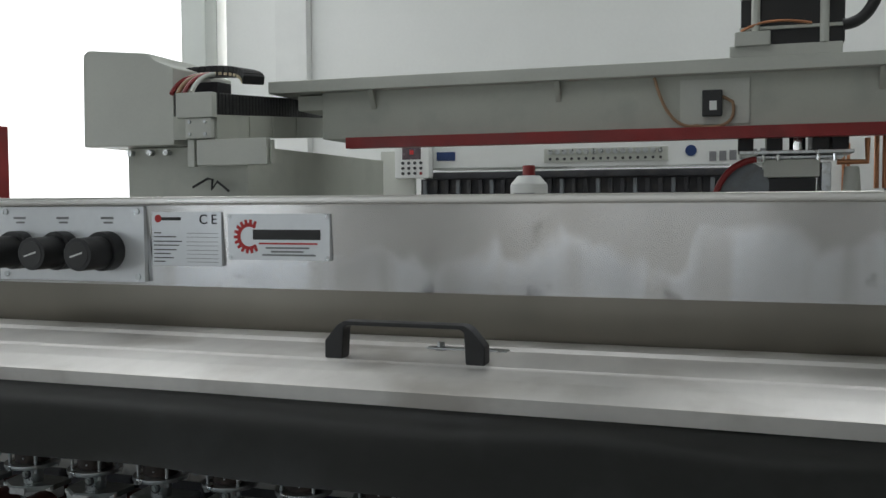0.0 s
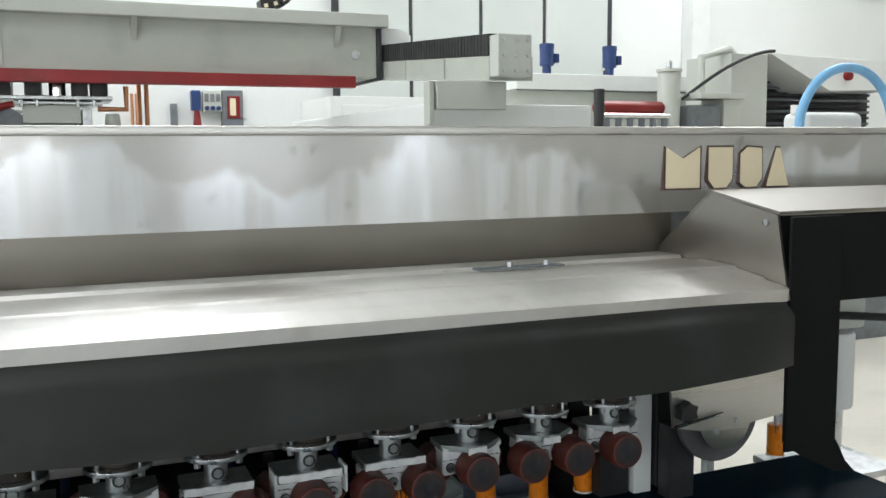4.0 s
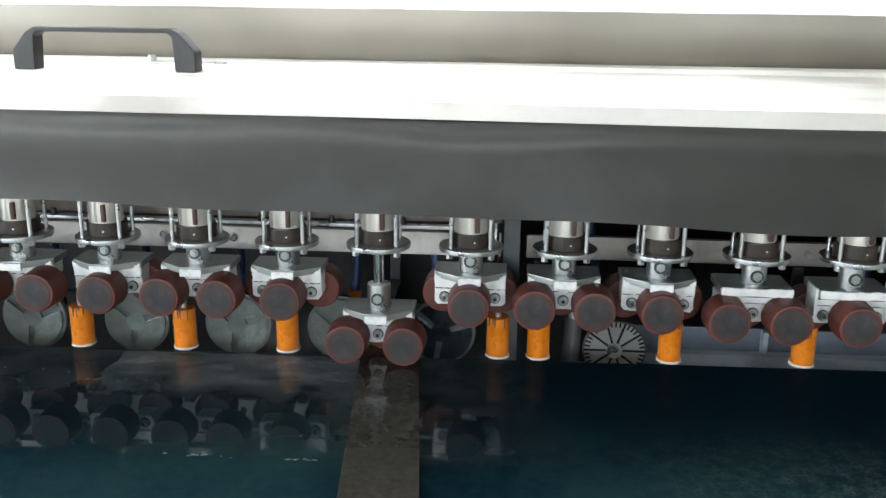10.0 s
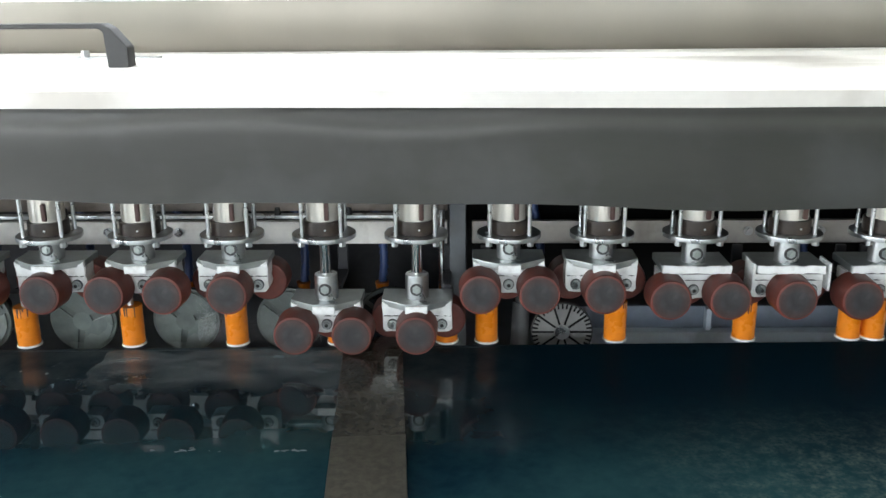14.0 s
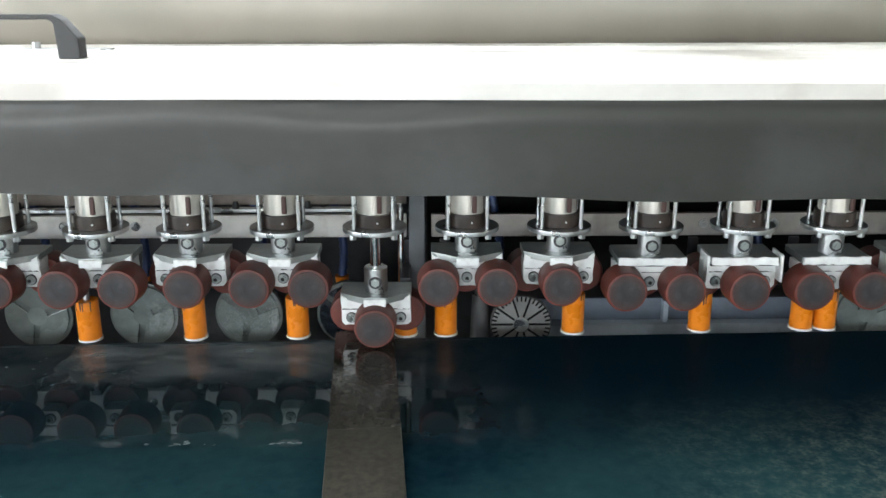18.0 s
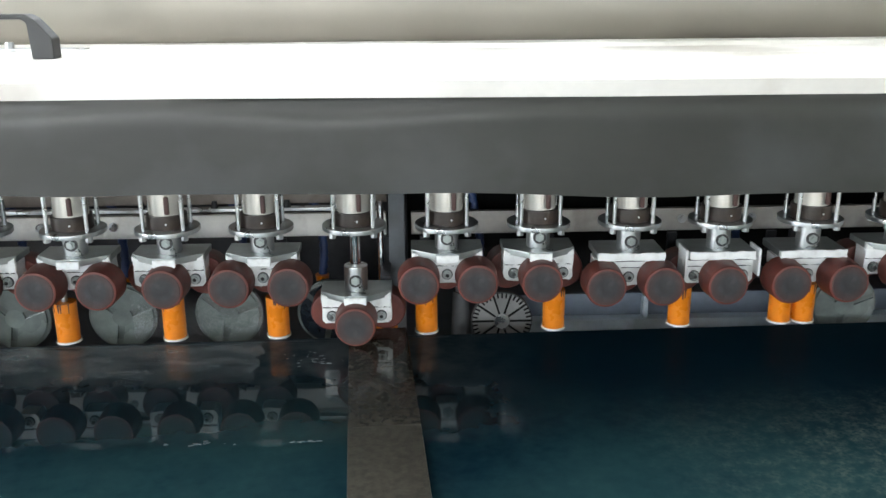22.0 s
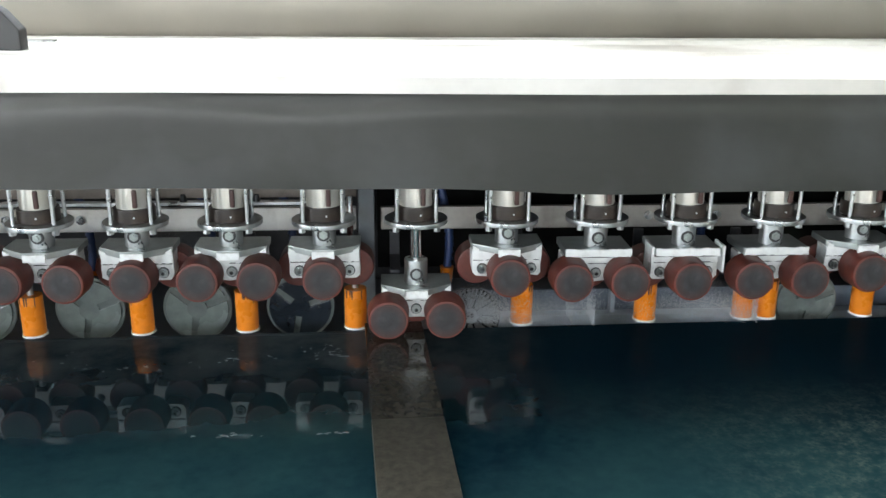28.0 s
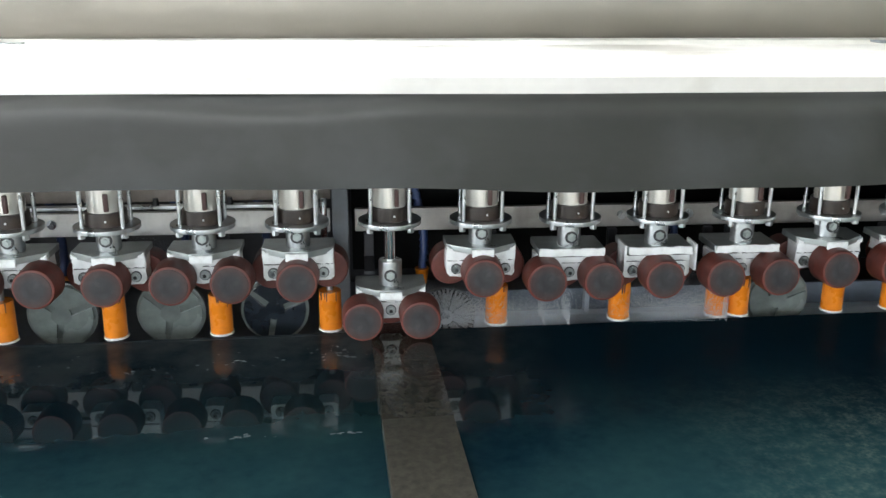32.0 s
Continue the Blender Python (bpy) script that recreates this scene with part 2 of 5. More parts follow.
ssep, sfade, smul = sn_.new("ShaderNodeSeparateXYZ"), sn_.new("ShaderNodeMapRange"), sn_.new("ShaderNodeMath")
sfade.inputs[1].default_value, sfade.inputs[2].default_value = 0.015, 0.10
smul.operation = "MULTIPLY"
sl_.new(sco.outputs["Object"], ssep.inputs[0])
sl_.new(ssep.outputs[1], sfade.inputs[0])
sl_.new(sfade.outputs[0], smul.inputs[0])
sl_.new(sspan.outputs[0], smul.inputs[1])
sl_.new(smul.outputs[0], sn_["Principled BSDF"].inputs["Alpha"])
WATER = paint("clear_water", (0.10, 0.13, 0.14), 0.10, 0, 0.3, 60, bump=0.0, spread=0.05, coat=0.5)
SKYGLOW = paint("bright_daylight", (1.0, 1.0, 1.0), 0.9, bump=0.0, vary=0.0, emit=5.0)


def belt_material():
    """Dark teal rubber: a standing water film behind the workpiece, a damp dull surface ahead of it. The hood's shade
    at the back is put into the colour.
    """
    m, n, l, b = nodes_of("wet_belt_rubber")
    co = n.new("ShaderNodeTexCoord")
    sep = n.new("ShaderNodeSeparateXYZ")
    l.new(co.outputs["Object"], sep.inputs[0])

    def noise(scale, detail, rough=0.5):
        t = n.new("ShaderNodeTexNoise")
        t.inputs["Scale"].default_value, t.inputs["Detail"].default_value, t.inputs["Roughness"].default_value = scale, detail, rough
        l.new(co.outputs["Object"], t.inputs[0])
        return t.outputs[0]

    def span(src, a, b, lo=0.0, hi=1.0):
        r = n.new("ShaderNodeMapRange")
        for i, v in enumerate((a, b, lo, hi)):
            r.inputs[i + 1].default_value = v
        l.new(src, r.inputs[0])
        return r.outputs[0]

    def calc(op, *src):
        o = n.new("ShaderNodeMath")
        o.operation = op
        for i, v in enumerate(src):
            if isinstance(v, float):
                o.inputs[i].default_value = v
            else:
                l.new(v, o.inputs[i])
        return o.outputs[0]

    big, fine, speck, rip = noise(3.2, 8, 0.62), noise(62, 6), noise(210, 4), noise(26, 3)
    wob = calc("MULTIPLY_ADD", noise(6, 4), 0.10, sep.outputs[0])
    dry = span(wob, 0.05, 0.24)
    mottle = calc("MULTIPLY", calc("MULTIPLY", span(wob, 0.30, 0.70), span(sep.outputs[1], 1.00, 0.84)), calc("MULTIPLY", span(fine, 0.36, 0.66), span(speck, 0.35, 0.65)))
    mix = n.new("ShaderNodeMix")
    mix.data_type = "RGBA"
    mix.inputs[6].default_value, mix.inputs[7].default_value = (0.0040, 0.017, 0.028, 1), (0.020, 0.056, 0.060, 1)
    # base colour sinks towards the machine, painting in the hood's shade and dark reflection
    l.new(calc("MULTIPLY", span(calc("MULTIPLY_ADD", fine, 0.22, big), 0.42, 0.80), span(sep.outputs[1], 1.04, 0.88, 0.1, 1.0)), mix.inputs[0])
    mx2 = n.new("ShaderNodeMix")
    mx2.data_type = "RGBA"
    mx2.inputs[7].default_value = (0.105, 0.120, 0.105, 1)
    l.new(calc("MULTIPLY", mottle, 0.95), mx2.inputs[0])
    l.new(mix.outputs[2], mx2.inputs[6])
    mx3 = n.new("ShaderNodeMix")
    mx3.data_type = "RGBA"
    mx3.inputs[7].default_value = (0.13, 0.155, 0.16, 1)
    # grey mixed into the wet side for the reflections of discs and mist
    grey_sheen = calc("MULTIPLY", calc("SUBTRACT", 1.0, dry), calc("MULTIPLY", span(sep.outputs[1], 0.97, 1.08), span(noise(14, 6, 0.6), 0.28, 0.6)))
    l.new(calc("MULTIPLY", grey_sheen, 0.42), mx3.inputs[0])
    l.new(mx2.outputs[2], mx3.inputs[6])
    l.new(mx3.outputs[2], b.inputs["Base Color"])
    l.new(calc("MULTIPLY_ADD", big, 0.05, span(dry, 0.0, 1.0, 0.0, 0.16)), b.inputs["Roughness"])
    b.inputs["IOR"].default_value = 1.33
    calm = span(calc("MULTIPLY_ADD", noise(9, 3), 0.05, sep.outputs[1]), 1.13, 1.07, 0.05, 0.82)
    calm = calc("MULTIPLY", calm, span(calc("MULTIPLY_ADD", noise(7, 3), 0.03, sep.outputs[1]), 0.875, 0.925, 0.04, 1.0))
    l.new(calc("MULTIPLY", calm, span(dry, 0.0, 1.0, 1.0, 0.06)), b.inputs["Specular IOR Level"])
    bp = n.new("ShaderNodeBump")
    bp.inputs["Strength"].default_value, bp.inputs["Distance"].default_value = 0.008, 0.004
    near = calc("MULTIPLY", span(wob, -0.45, -0.05), calc("SUBTRACT", 1.0, dry))
    l.new(calc("MULTIPLY", rip, calc("MULTIPLY_ADD", near, 0.8, 0.35)), bp.inputs["Height"])
    l.new(bp.outputs[0], b.inputs["Normal"])
    return m


def panel_material():
    """Bright stainless sheet, washed clean below and dulled above by dried water with a ragged lower line."""
    m, n, l, b = nodes_of("stained_stainless")
    co = n.new("ShaderNodeTexCoord")
    sep = n.new("ShaderNodeSeparateXYZ")
    l.new(co.outputs["Object"], sep.inputs[0])

    def noise(scale, detail, stretch=(1, 1, 1)):
        mp = n.new("ShaderNodeMapping")
        mp.inputs["Scale"].default_value = stretch
        l.new(co.outputs["Object"], mp.inputs[0])
        t = n.new("ShaderNodeTexNoise")
        t.inputs["Scale"].default_value, t.inputs["Detail"].default_value = scale, detail
        l.new(mp.outputs[0], t.inputs[0])
        return t.outputs[0]

    def span(src, a, b, lo=0.0, hi=1.0):
        r = n.new("ShaderNodeMapRange")
        for i, v in enumerate((a, b, lo, hi)):
            r.inputs[i + 1].default_value = v
        l.new(src, r.inputs[0])
        return r.outputs[0]

    def calc(op, *src):
        o = n.new("ShaderNodeMath")
        o.operation = op
        for i, v in enumerate(src):
            if isinstance(v, float):
                o.inputs[i].default_value = v
            else:
                l.new(v, o.inputs[i])
        return o.outputs[0]

    edge = calc("MULTIPLY_ADD", noise(5.5, 4, (1, 1, 0.6)), -0.30, sep.outputs[2])
    film = span(edge, 1.286, 1.316)
    film.node.interpolation_type = "SMOOTHSTEP"
    runs = noise(16, 4, (1, 1, 0.06))
    smudge = span(noise(22, 6), 0.63, 0.72)
    l.new(calc("ADD", span(film, 0.0, 1.0, 0.15, 0.25), span(runs, 0.35, 0.65, -0.03, 0.014)), b.inputs["Roughness"])
    mix = n.new("ShaderNodeMix")
    mix.data_type = "RGBA"
    mix.inputs[6].default_value, mix.inputs[7].default_value = (0.88, 0.89, 0.92, 1), (0.53, 0.505, 0.47, 1)
    l.new(calc("MAXIMUM", calc("MULTIPLY", film, calc("MULTIPLY_ADD", noise(9, 5), 0.5, 0.45)), span(runs, 0.48, 0.60, 0.0, 0.5)), mix.inputs[0])
    mx2 = n.new("ShaderNodeMix")
    mx2.data_type = "RGBA"
    mx2.inputs[7].default_value = (0.36, 0.34, 0.32, 1)
    l.new(calc("MULTIPLY", smudge, 0.6), mx2.inputs[0])
    l.new(mix.outputs[2], mx2.inputs[6])
    l.new(mx2.outputs[2], b.inputs["Base Color"])
    b.inputs["Metallic"].default_value = 0.92
    brush(n, l, b, (0, 0, 1), 0.92)
    bp = n.new("ShaderNodeBump")
    bp.inputs["Strength"].default_value, bp.inputs["Distance"].default_value = 0.05, 0.004
    l.new(noise(7, 3, (1, 1, 0.15)), bp.inputs["Height"])
    l.new(bp.outputs[0], b.inputs["Normal"])
    return m


CURTAIN_SHADE.node_tree.nodes["Principled BSDF"].inputs["Specular IOR Level"].default_value = 0.15
RUBBER.node_tree.nodes["Principled BSDF"].inputs["Specular IOR Level"].default_value = 0.35


def face_material():
    """Roller face: grey worn rubber in the middle, going over softly into the brown of the rim."""
    m = paint("worn_roller_face", (0.032, 0.032, 0.035), 0.5, 0, 0.3, 45, bump=0.15, stain_or_sheen=((0.10, 0.095, 0.09), 0.35, 60), per=0.15)
    n, l = m.node_tree.nodes, m.node_tree.links
    b = n["Principled BSDF"]
    was = b.inputs["Base Color"].links[0].from_socket
    co = n.new("ShaderNodeTexCoord")
    flat = n.new("ShaderNodeVectorMath")
    flat.operation = "MULTIPLY"
    flat.inputs[1].default_value = (1, 0, 1)
    size = n.new("ShaderNodeVectorMath")
    size.operation = "LENGTH"
    fade = n.new("ShaderNodeMapRange")
    fade.inputs[1].default_value, fade.inputs[2].default_value, fade.inputs[4].default_value = 0.013, 0.027, 0.75
    mix = n.new("ShaderNodeMix")
    mix.data_type = "RGBA"
    mix.inputs[7].default_value = (0.070, 0.028, 0.022, 1)
    l.new(co.outputs["Object"], flat.inputs[0])
    l.new(flat.outputs[0], size.inputs[0])
    l.new(size.outputs["Value"], fade.inputs[0])
    l.new(fade.outputs[0], mix.inputs[0])
    l.new(was, mix.inputs[6])
    l.new(mix.outputs[2], b.inputs["Base Color"])
    return m


BELT, STAINED, FACE = belt_material(), panel_material(), face_material()

# ---------------- mesh helpers ----------------
def add_box(bm, lo, hi, bevel=0.0, seg=2):
    x0, y0, z0 = lo
    x1, y1, z1 = hi
    v = [bm.verts.new(p) for p in ((x0, y0, z0), (x1, y0, z0), (x1, y1, z0), (x0, y1, z0), (x0, y0, z1), (x1, y0, z1), (x1, y1, z1), (x0, y1, z1))]
    fs = [bm.faces.new([v[i] for i in q]) for q in ((3, 2, 1, 0), (4, 5, 6, 7), (0, 1, 5, 4), (1, 2, 6, 5), (2, 3, 7, 6), (3, 0, 4, 7))]
    if bevel:
        es = list({e for f in fs for e in f.edges})
        bmesh.ops.bevel(bm, geom=es, offset=bevel, segments=seg, affect="EDGES", profile=0.5)
    return bm


AXES = {"z": Matrix.Identity(4), "y": pose(0, 0, 0, 90), "x": pose(0, 0, 0, 0, 90)}


def add_cyl(bm, c, r, h, axis="z", seg=24, r2=None, bevel=0.0):
    """A cylinder centred at c along an axis."""
    got = bmesh.ops.create_cone(bm, cap_ends=True, segments=seg, radius1=r, radius2=r if r2 is None else r2, depth=h, matrix=Matrix.Translation(c) @ AXES[axis])
    if bevel:
        vs = set(got["verts"])
        es = [e for e in bm.edges if e.verts[0] in vs and e.verts[1] in vs and any(len(f.verts) > 4 for f in e.link_faces)]
        bmesh.ops.bevel(bm, geom=es, offset=bevel, segments=2, affect="EDGES", profile=0.5)
    return bm


def add_prism(bm, pts, axis, a, b, bevel=0.0):
    """A polygon in the plane across an axis, drawn out from a to b. x: (y, z); y: (x, z); z: (x, y)."""
    def at(p, d):
        return (d, p[0], p[1]) if axis == "x" else (p[0], d, p[1]) if axis == "y" else (p[0], p[1], d)
    va, vb = [bm.verts.new(at(p, a)) for p in pts], [bm.verts.new(at(p, b)) for p in pts]
    fs = [bm.faces.new(va), bm.faces.new(vb[::-1])]
    for i in range(len(pts)):
        j = (i + 1) % len(pts)
        fs.append(bm.faces.new((va[j], va[i], vb[i], vb[j])))
    bmesh.ops.recalc_face_normals(bm, faces=fs)
    if bevel:
        bmesh.ops.bevel(bm, geom=list({e for f in fs for e in f.edges}), offset=bevel, segments=2, affect="EDGES", profile=0.5)
    return bm


def add_tube(bm, pts, r, seg=10):
    """A round tube swept along points."""
    pts = [Vector(p) for p in pts]
    rings = []
    side = None
    for i, p in enumerate(pts):
        d = (pts[min(i + 1, len(pts) - 1)] - pts[max(i - 1, 0)]).normalized()
        ref = side if side is not None else (Vector((0, 0, 1)) if abs(d.z) < 0.9 else Vector((1, 0, 0)))
        u = (ref - d * ref.dot(d)).normalized()
        side = u
        w = d.cross(u)
        rings.append([bm.verts.new(p + (u * math.cos(a) + w * math.sin(a)) * r) for a in (2 * math.pi * k / seg for k in range(seg))])
    for a, b in zip(rings, rings[1:]):
        for k in range(seg):
            bm.faces.new((a[k], a[(k + 1) % seg], b[(k + 1) % seg], b[k]))
    bm.faces.new(rings[0][::-1])
    bm.faces.new(rings[-1])
    return bm


def arc(p0, p1, p2, n=12):
    """Points of a smooth bow from p0 past p1 to p2."""
    p0, p1, p2 = Vector(p0), Vector(p1), Vector(p2)
    return [p0 * (1 - t) ** 2 + p1 * 2 * t * (1 - t) + p2 * t * t for t in (k / n for k in range(n + 1))]


def box(lo, hi, bevel=0.0, seg=2):
    return add_box(bmesh.new(), lo, hi, bevel, seg)


def cyl(c, r, h, axis="z", seg=24, r2=None, bevel=0.0):
    return add_cyl(bmesh.new(), c, r, h, axis, seg, r2, bevel)


def prism(pts, axis, a, b, bevel=0.0):
    return add_prism(bmesh.new(), pts, axis, a, b, bevel)


def tube(pts, r, seg=10):
    return add_tube(bmesh.new(), pts, r, seg)


def level_normals(me):
    """Corner normals weighted by face area, so that flats next to rounded edges stay flat."""
    n = len(me.polygons)
    if n > 4000:
        return
    area = [p.area for p in me.polygons]
    norm = [p.normal.copy() for p in me.polygons]
    round_ = [[] for _ in me.vertices]
    for p in me.polygons:
        for v in p.vertices:
            round_[v].append(p.index)
    limit = math.cos(radians(35))
    out = []
    for p in me.polygons:
        for v in p.vertices:
            t = Vector()
            for q in round_[v]:
                if norm[q].dot(norm[p.index]) > limit:
                    t += norm[q] * area[q]
            out.append(t.normalized() if t.length > 1e-12 else norm[p.index])
    me.normals_split_custom_set(out)


def mesh_of(name, bm, material, smooth=True):
    me = bpy.data.meshes.new(name)
    bm.normal_update()
    bm.to_mesh(me)
    bm.free()
    me.materials.append(material)
    if smooth:
        for p in me.polygons:
            p.use_smooth = True
        me.set_sharp_from_angle(angle=radians(35))
        level_normals(me)
    return me


def thing(name, at, label, category, group=""):
    """A top-level thing: an Empty at its base."""
    ob = new(name)
    ob.location = at
    ob.empty_display_size = 0.05
    return tagged(ob, label, category, group)


def part(name, bm, material, parent, label=""):
    """One mesh under a thing or a part; bm is in the world's metres."""
    top = parent
    while top.parent:
        top = top.parent
    bm.transform(Matrix.Translation(-Vector(top.location)))
    ob = new(name, mesh_of(name, bm, material))
    ob.parent = parent
    return tagged(ob, label)


def built(name, bm, material, label, category="", kind="structure"):
    """A top-level mesh of its own, in the world's metres."""
    return tagged(new(name, mesh_of(name, bm, material)), label, category, "", kind)


def writing(name, body, size, at, turn, material, parent, depth=0.0006):
    cu = bpy.data.curves.new(name, "FONT")
    cu.body, cu.size, cu.extrude, cu.align_x, cu.align_y = body, size, depth, "CENTER", "CENTER"
    ob = bpy.data.objects.new(name, cu)
    me = bpy.data.meshes.new_from_object(ob)
    bpy.data.objects.remove(ob)
    me.materials.append(material)
    ob = new(name, me)
    top = parent
    while top.parent:
        top = top.parent
    ob.parent = parent
    ob.matrix_basis = Matrix.Translation(Vector(at) - Vector(top.location)) @ turn
    return ob


FACING = pose(0, 0, 0, 90)

# ---------------- the hall ----------------
# unseen floor kept darker than the visible end, to dim reflections in the skirt
built("floor", box((-9.2, -7.2, -0.2), (2.6, 8.9, 0)), FLOORM, "grey worn concrete floor, unseen and kept dark to dim its reflection")
built("floor_2", box((2.6, -7.2, -0.2), (12.2, 8.9, 0)), PALEFLOOR, "pale beige floor past the end of the machine")
built("ceiling", box((-9.2, -7.2, 5.8), (12.2, 8.9, 6.0)), WALLM, "plain white factory ceiling")


def wall_with_openings(name, along, at, thick, a0, a1, z1, holes, material, label):
    """A wall along x or y with rectangular openings (a, b, z0, z1)."""
    bm = bmesh.new()

    def slab(a, b, lo, hi):
        if b - a < 1e-4 or hi - lo < 1e-4:
            return
        if along == "x":
            add_box(bm, (a, at, lo), (b, at + thick, hi))
        else:
            add_box(bm, (at, a, lo), (at + thick, b, hi))
    x = a0
    for a, b, lo, hi in sorted(holes):
        slab(x, a, 0, z1)
        slab(a, b, 0, lo)
        slab(a, b, hi, z1)
        x = b
    slab(x, a1, 0, z1)
    return built(name, bm, material, label)


wall_with_openings("wall_north", "x", 8.5, 0.25, -9.2, 12.2, 5.8,
                   [(-8.8, -5.53, 0.6, 5.0), (-5.22, -5.105, 0.6, 5.0), (7.85, 8.36, 3.3, 4.0), (8.65, 9.11, 3.3, 4.0), (9.44, 9.9, 3.3, 4.0), (10.2, 10.7, 3.3, 4.0)], WALLM, "white plastered factory wall with window openings")
REAR = [(wx - wide / 2 - 0.12, wx + wide / 2 + 0.12, 0.85, 2.95) for wx, wide, _ in REAR_WINDOWS]
wall_with_openings("wall_south", "x", -7.2, 0.25, -9.2, 12.2, 5.8, REAR, WALLM, "white plastered wall with four tall windows")
wall_with_openings("wall_west", "y", -9.2, 0.25, -6.95, 8.5, 5.8, [(-4.5, -1.1, 0.65, 2.75), (1.7, 6.3, 1.2, 4.4)], WALLM, "white plastered wall with a wide window and an added opening for the left fill")
wall_with_openings("wall_east", "y", 11.95, 0.25, -6.95, 8.5, 5.8, [], WALLM, "plain white plastered wall")
built("backdrop", box((-10, 9.6, -0.1), (12.5, 9.7, 6)), SKYGLOW, "bright overcast daylight outside the windows", kind="structure")
for i, (a, b, lo, hi) in enumerate(REAR):
    w = thing(f"window_{i + 1}", (a, -7.1, lo), "tall factory window with grey steel frame", "window")
    tagged(w, kind="structure")
    for xx in (a, (a + b) / 2 - 0.03, b - 0.06):
        part("window_frame", box((xx, -7.12, lo), (xx + 0.06, -7.06, hi), 0.004), FRAME, w)
    for zz in (lo, (lo + hi) / 2 - 0.03, hi - 0.06):
        part("window_frame", box((a + 0.06, -7.115, zz), (b - 0.06, -7.065, zz + 0.06), 0.004), FRAME, w)
for i, (a, b) in enumerate(((7.85, 8.36), (8.65, 9.11), (9.44, 9.9), (10.2, 10.7))):
    w = thing(f"window_{i + 5}", (a, 8.55, 3.3), "small square window with dark frame high in the wall", "window")
    tagged(w, kind="structure")
    for lo, hi in (((a, 8.46, 3.3), (b, 8.54, 3.36)), ((a, 8.46, 3.94), (b, 8.54, 4.0)), ((a, 8.46, 3.36), (a + 0.05, 8.54, 3.94)), ((b - 0.05, 8.46, 3.36), (b, 8.54, 3.94))):
        part("window_frame", box(lo, hi, 0.004), DARK, w)
# pilasters and panelled doors along the far wall
for a, b, dep in ((-5.525, -5.225, 0.22), (-4.46, -4.1, 0.12), (6.92, 7.15, 0.2)):
    built("trim", box((a, 8.5 - dep, 0), (b, 8.498, 5.78), 0.01), WHITE if a > -5 else PANELM, "plain pilaster on the factory wall")
door = thing("door_1", (4.5, 8.4, 0), "tall grey folding door of flat panels with dark joints", "door")
tagged(door, kind="structure")
for a, b in ((2.89, 3.60), (3.64, 4.36), (4.40, 5.09), (5.13, 5.88)):
    part("panel", box((a, 8.40, 0.02), (b, 8.46, 4.9), 0.006), PANELM, door)
for a in (2.83, 3.60, 4.36, 5.09, 5.88):
    part("joint", box((a, 8.41, 0.02), (a + (0.06 if a in (2.83, 5.88) else 0.036), 8.455, 4.9)), DARK, door, "dark rubber joint")
part("latch", box((5.83, 8.36, 2.1), (5.89, 8.4, 2.32), 0.005), DARK, door)

# ---------------- the edge polisher: hood, lid, flap, frame ----------------
mac = thing("edge_polishing_machine", (0.2, 1.4, 0), "stainless steel hooded stone edge polisher with a rubber skirt", "machine")
XL, XR = -2.6, 1.32
part("hood_panel", prism([(1.082, 1.374), (1.076, 1.500), (1.10, 1.500), (1.10, 1.374)], "x", XL, 2.4), STAINED, mac, "stained brushed stainless front panel")
part("hood_rim", box((XL, 1.066, 1.4995), (2.4, 1.10, 1.5125), 0.003), STEEL, mac, "folded bright steel top rim")
part("hood_top", box((XL, 1.10, 1.495), (2.4, 1.95, 1.509), 0.002), STEEL, mac)
part("hood_back", box((XL, 1.93, 0.3), (1.33, 1.95, 1.495)), FRAME, mac)
part("hood_back", box((1.331, 1.93, 1.15), (2.4, 1.95, 1.495)), FRAME, mac)
cove = [(1.0835 + 0.021 * (k / 10) ** 3.2, 1.3738 - 0.0738 * k / 10) for k in range(11)]
part("recess_sheet", prism(cove + [(y + 0.012, z) for y, z in reversed(cove)], "x", XL, XR), SHEET, mac, "inward curving brushed sheet under the panel")
# stepped lid: long folded sheets
sheet = prism([(1.0995, 1.298), (1.0995, 1.3085), (1.035, 1.3095), (1.031, 1.3045), (0.985, 1.3035), (0.981, 1.3085), (0.905, 1.3065), (0.901, 1.3035), (0.845, 1.3030), (0.841, 1.3005), (0.803, 1.2965), (0.796, 1.2935), (0.7985, 1.276), (0.8035, 1.276), (0.805, 1.2925), (0.845, 1.2955)], "x", XL, 1.302)
bmesh.ops.bisect_plane(sheet, geom=sheet.verts[:] + sheet.edges[:] + sheet.faces[:], plane_co=(0.05, 0, 0), plane_no=(1, 0, 0))
for v in sheet.verts:
    if v.co.y < 0.90:
        v.co.z -= 0.0055 * max(0.0, v.co.x - 0.05) * min(1.0, (0.90 - v.co.y) / 0.06)
lid = part("lid", sheet, LID, mac, "long stepped stainless lid")
for xx, yy in ((-0.207, 1.0), (0.983, 1.005), (1.042, 1.005)):
    b = bmesh.new()
    add_cyl(b, (xx, yy, 1.3095), 0.008, 0.004, seg=16)
    add_cyl(b, (xx, yy, 1.3145), 0.005, 0.008, seg=6)
    part("lid_bolt", b, GALV, lid, "small zinc bolt")
part("hinge_strip", box((-0.225, 0.992, 1.3088), (-0.116, 1.008, 1.3115), 0.001), GALV, lid)
part("hinge_strip", box((0.93, 0.994, 1.3088), (1.068, 1.018, 1.3115), 0.001), FRAME, lid)
# black bridge handle on the lid
hb = bmesh.new()
HX0, HX1, HY, HZ = -0.330, -0.121, 0.917, 1.3063
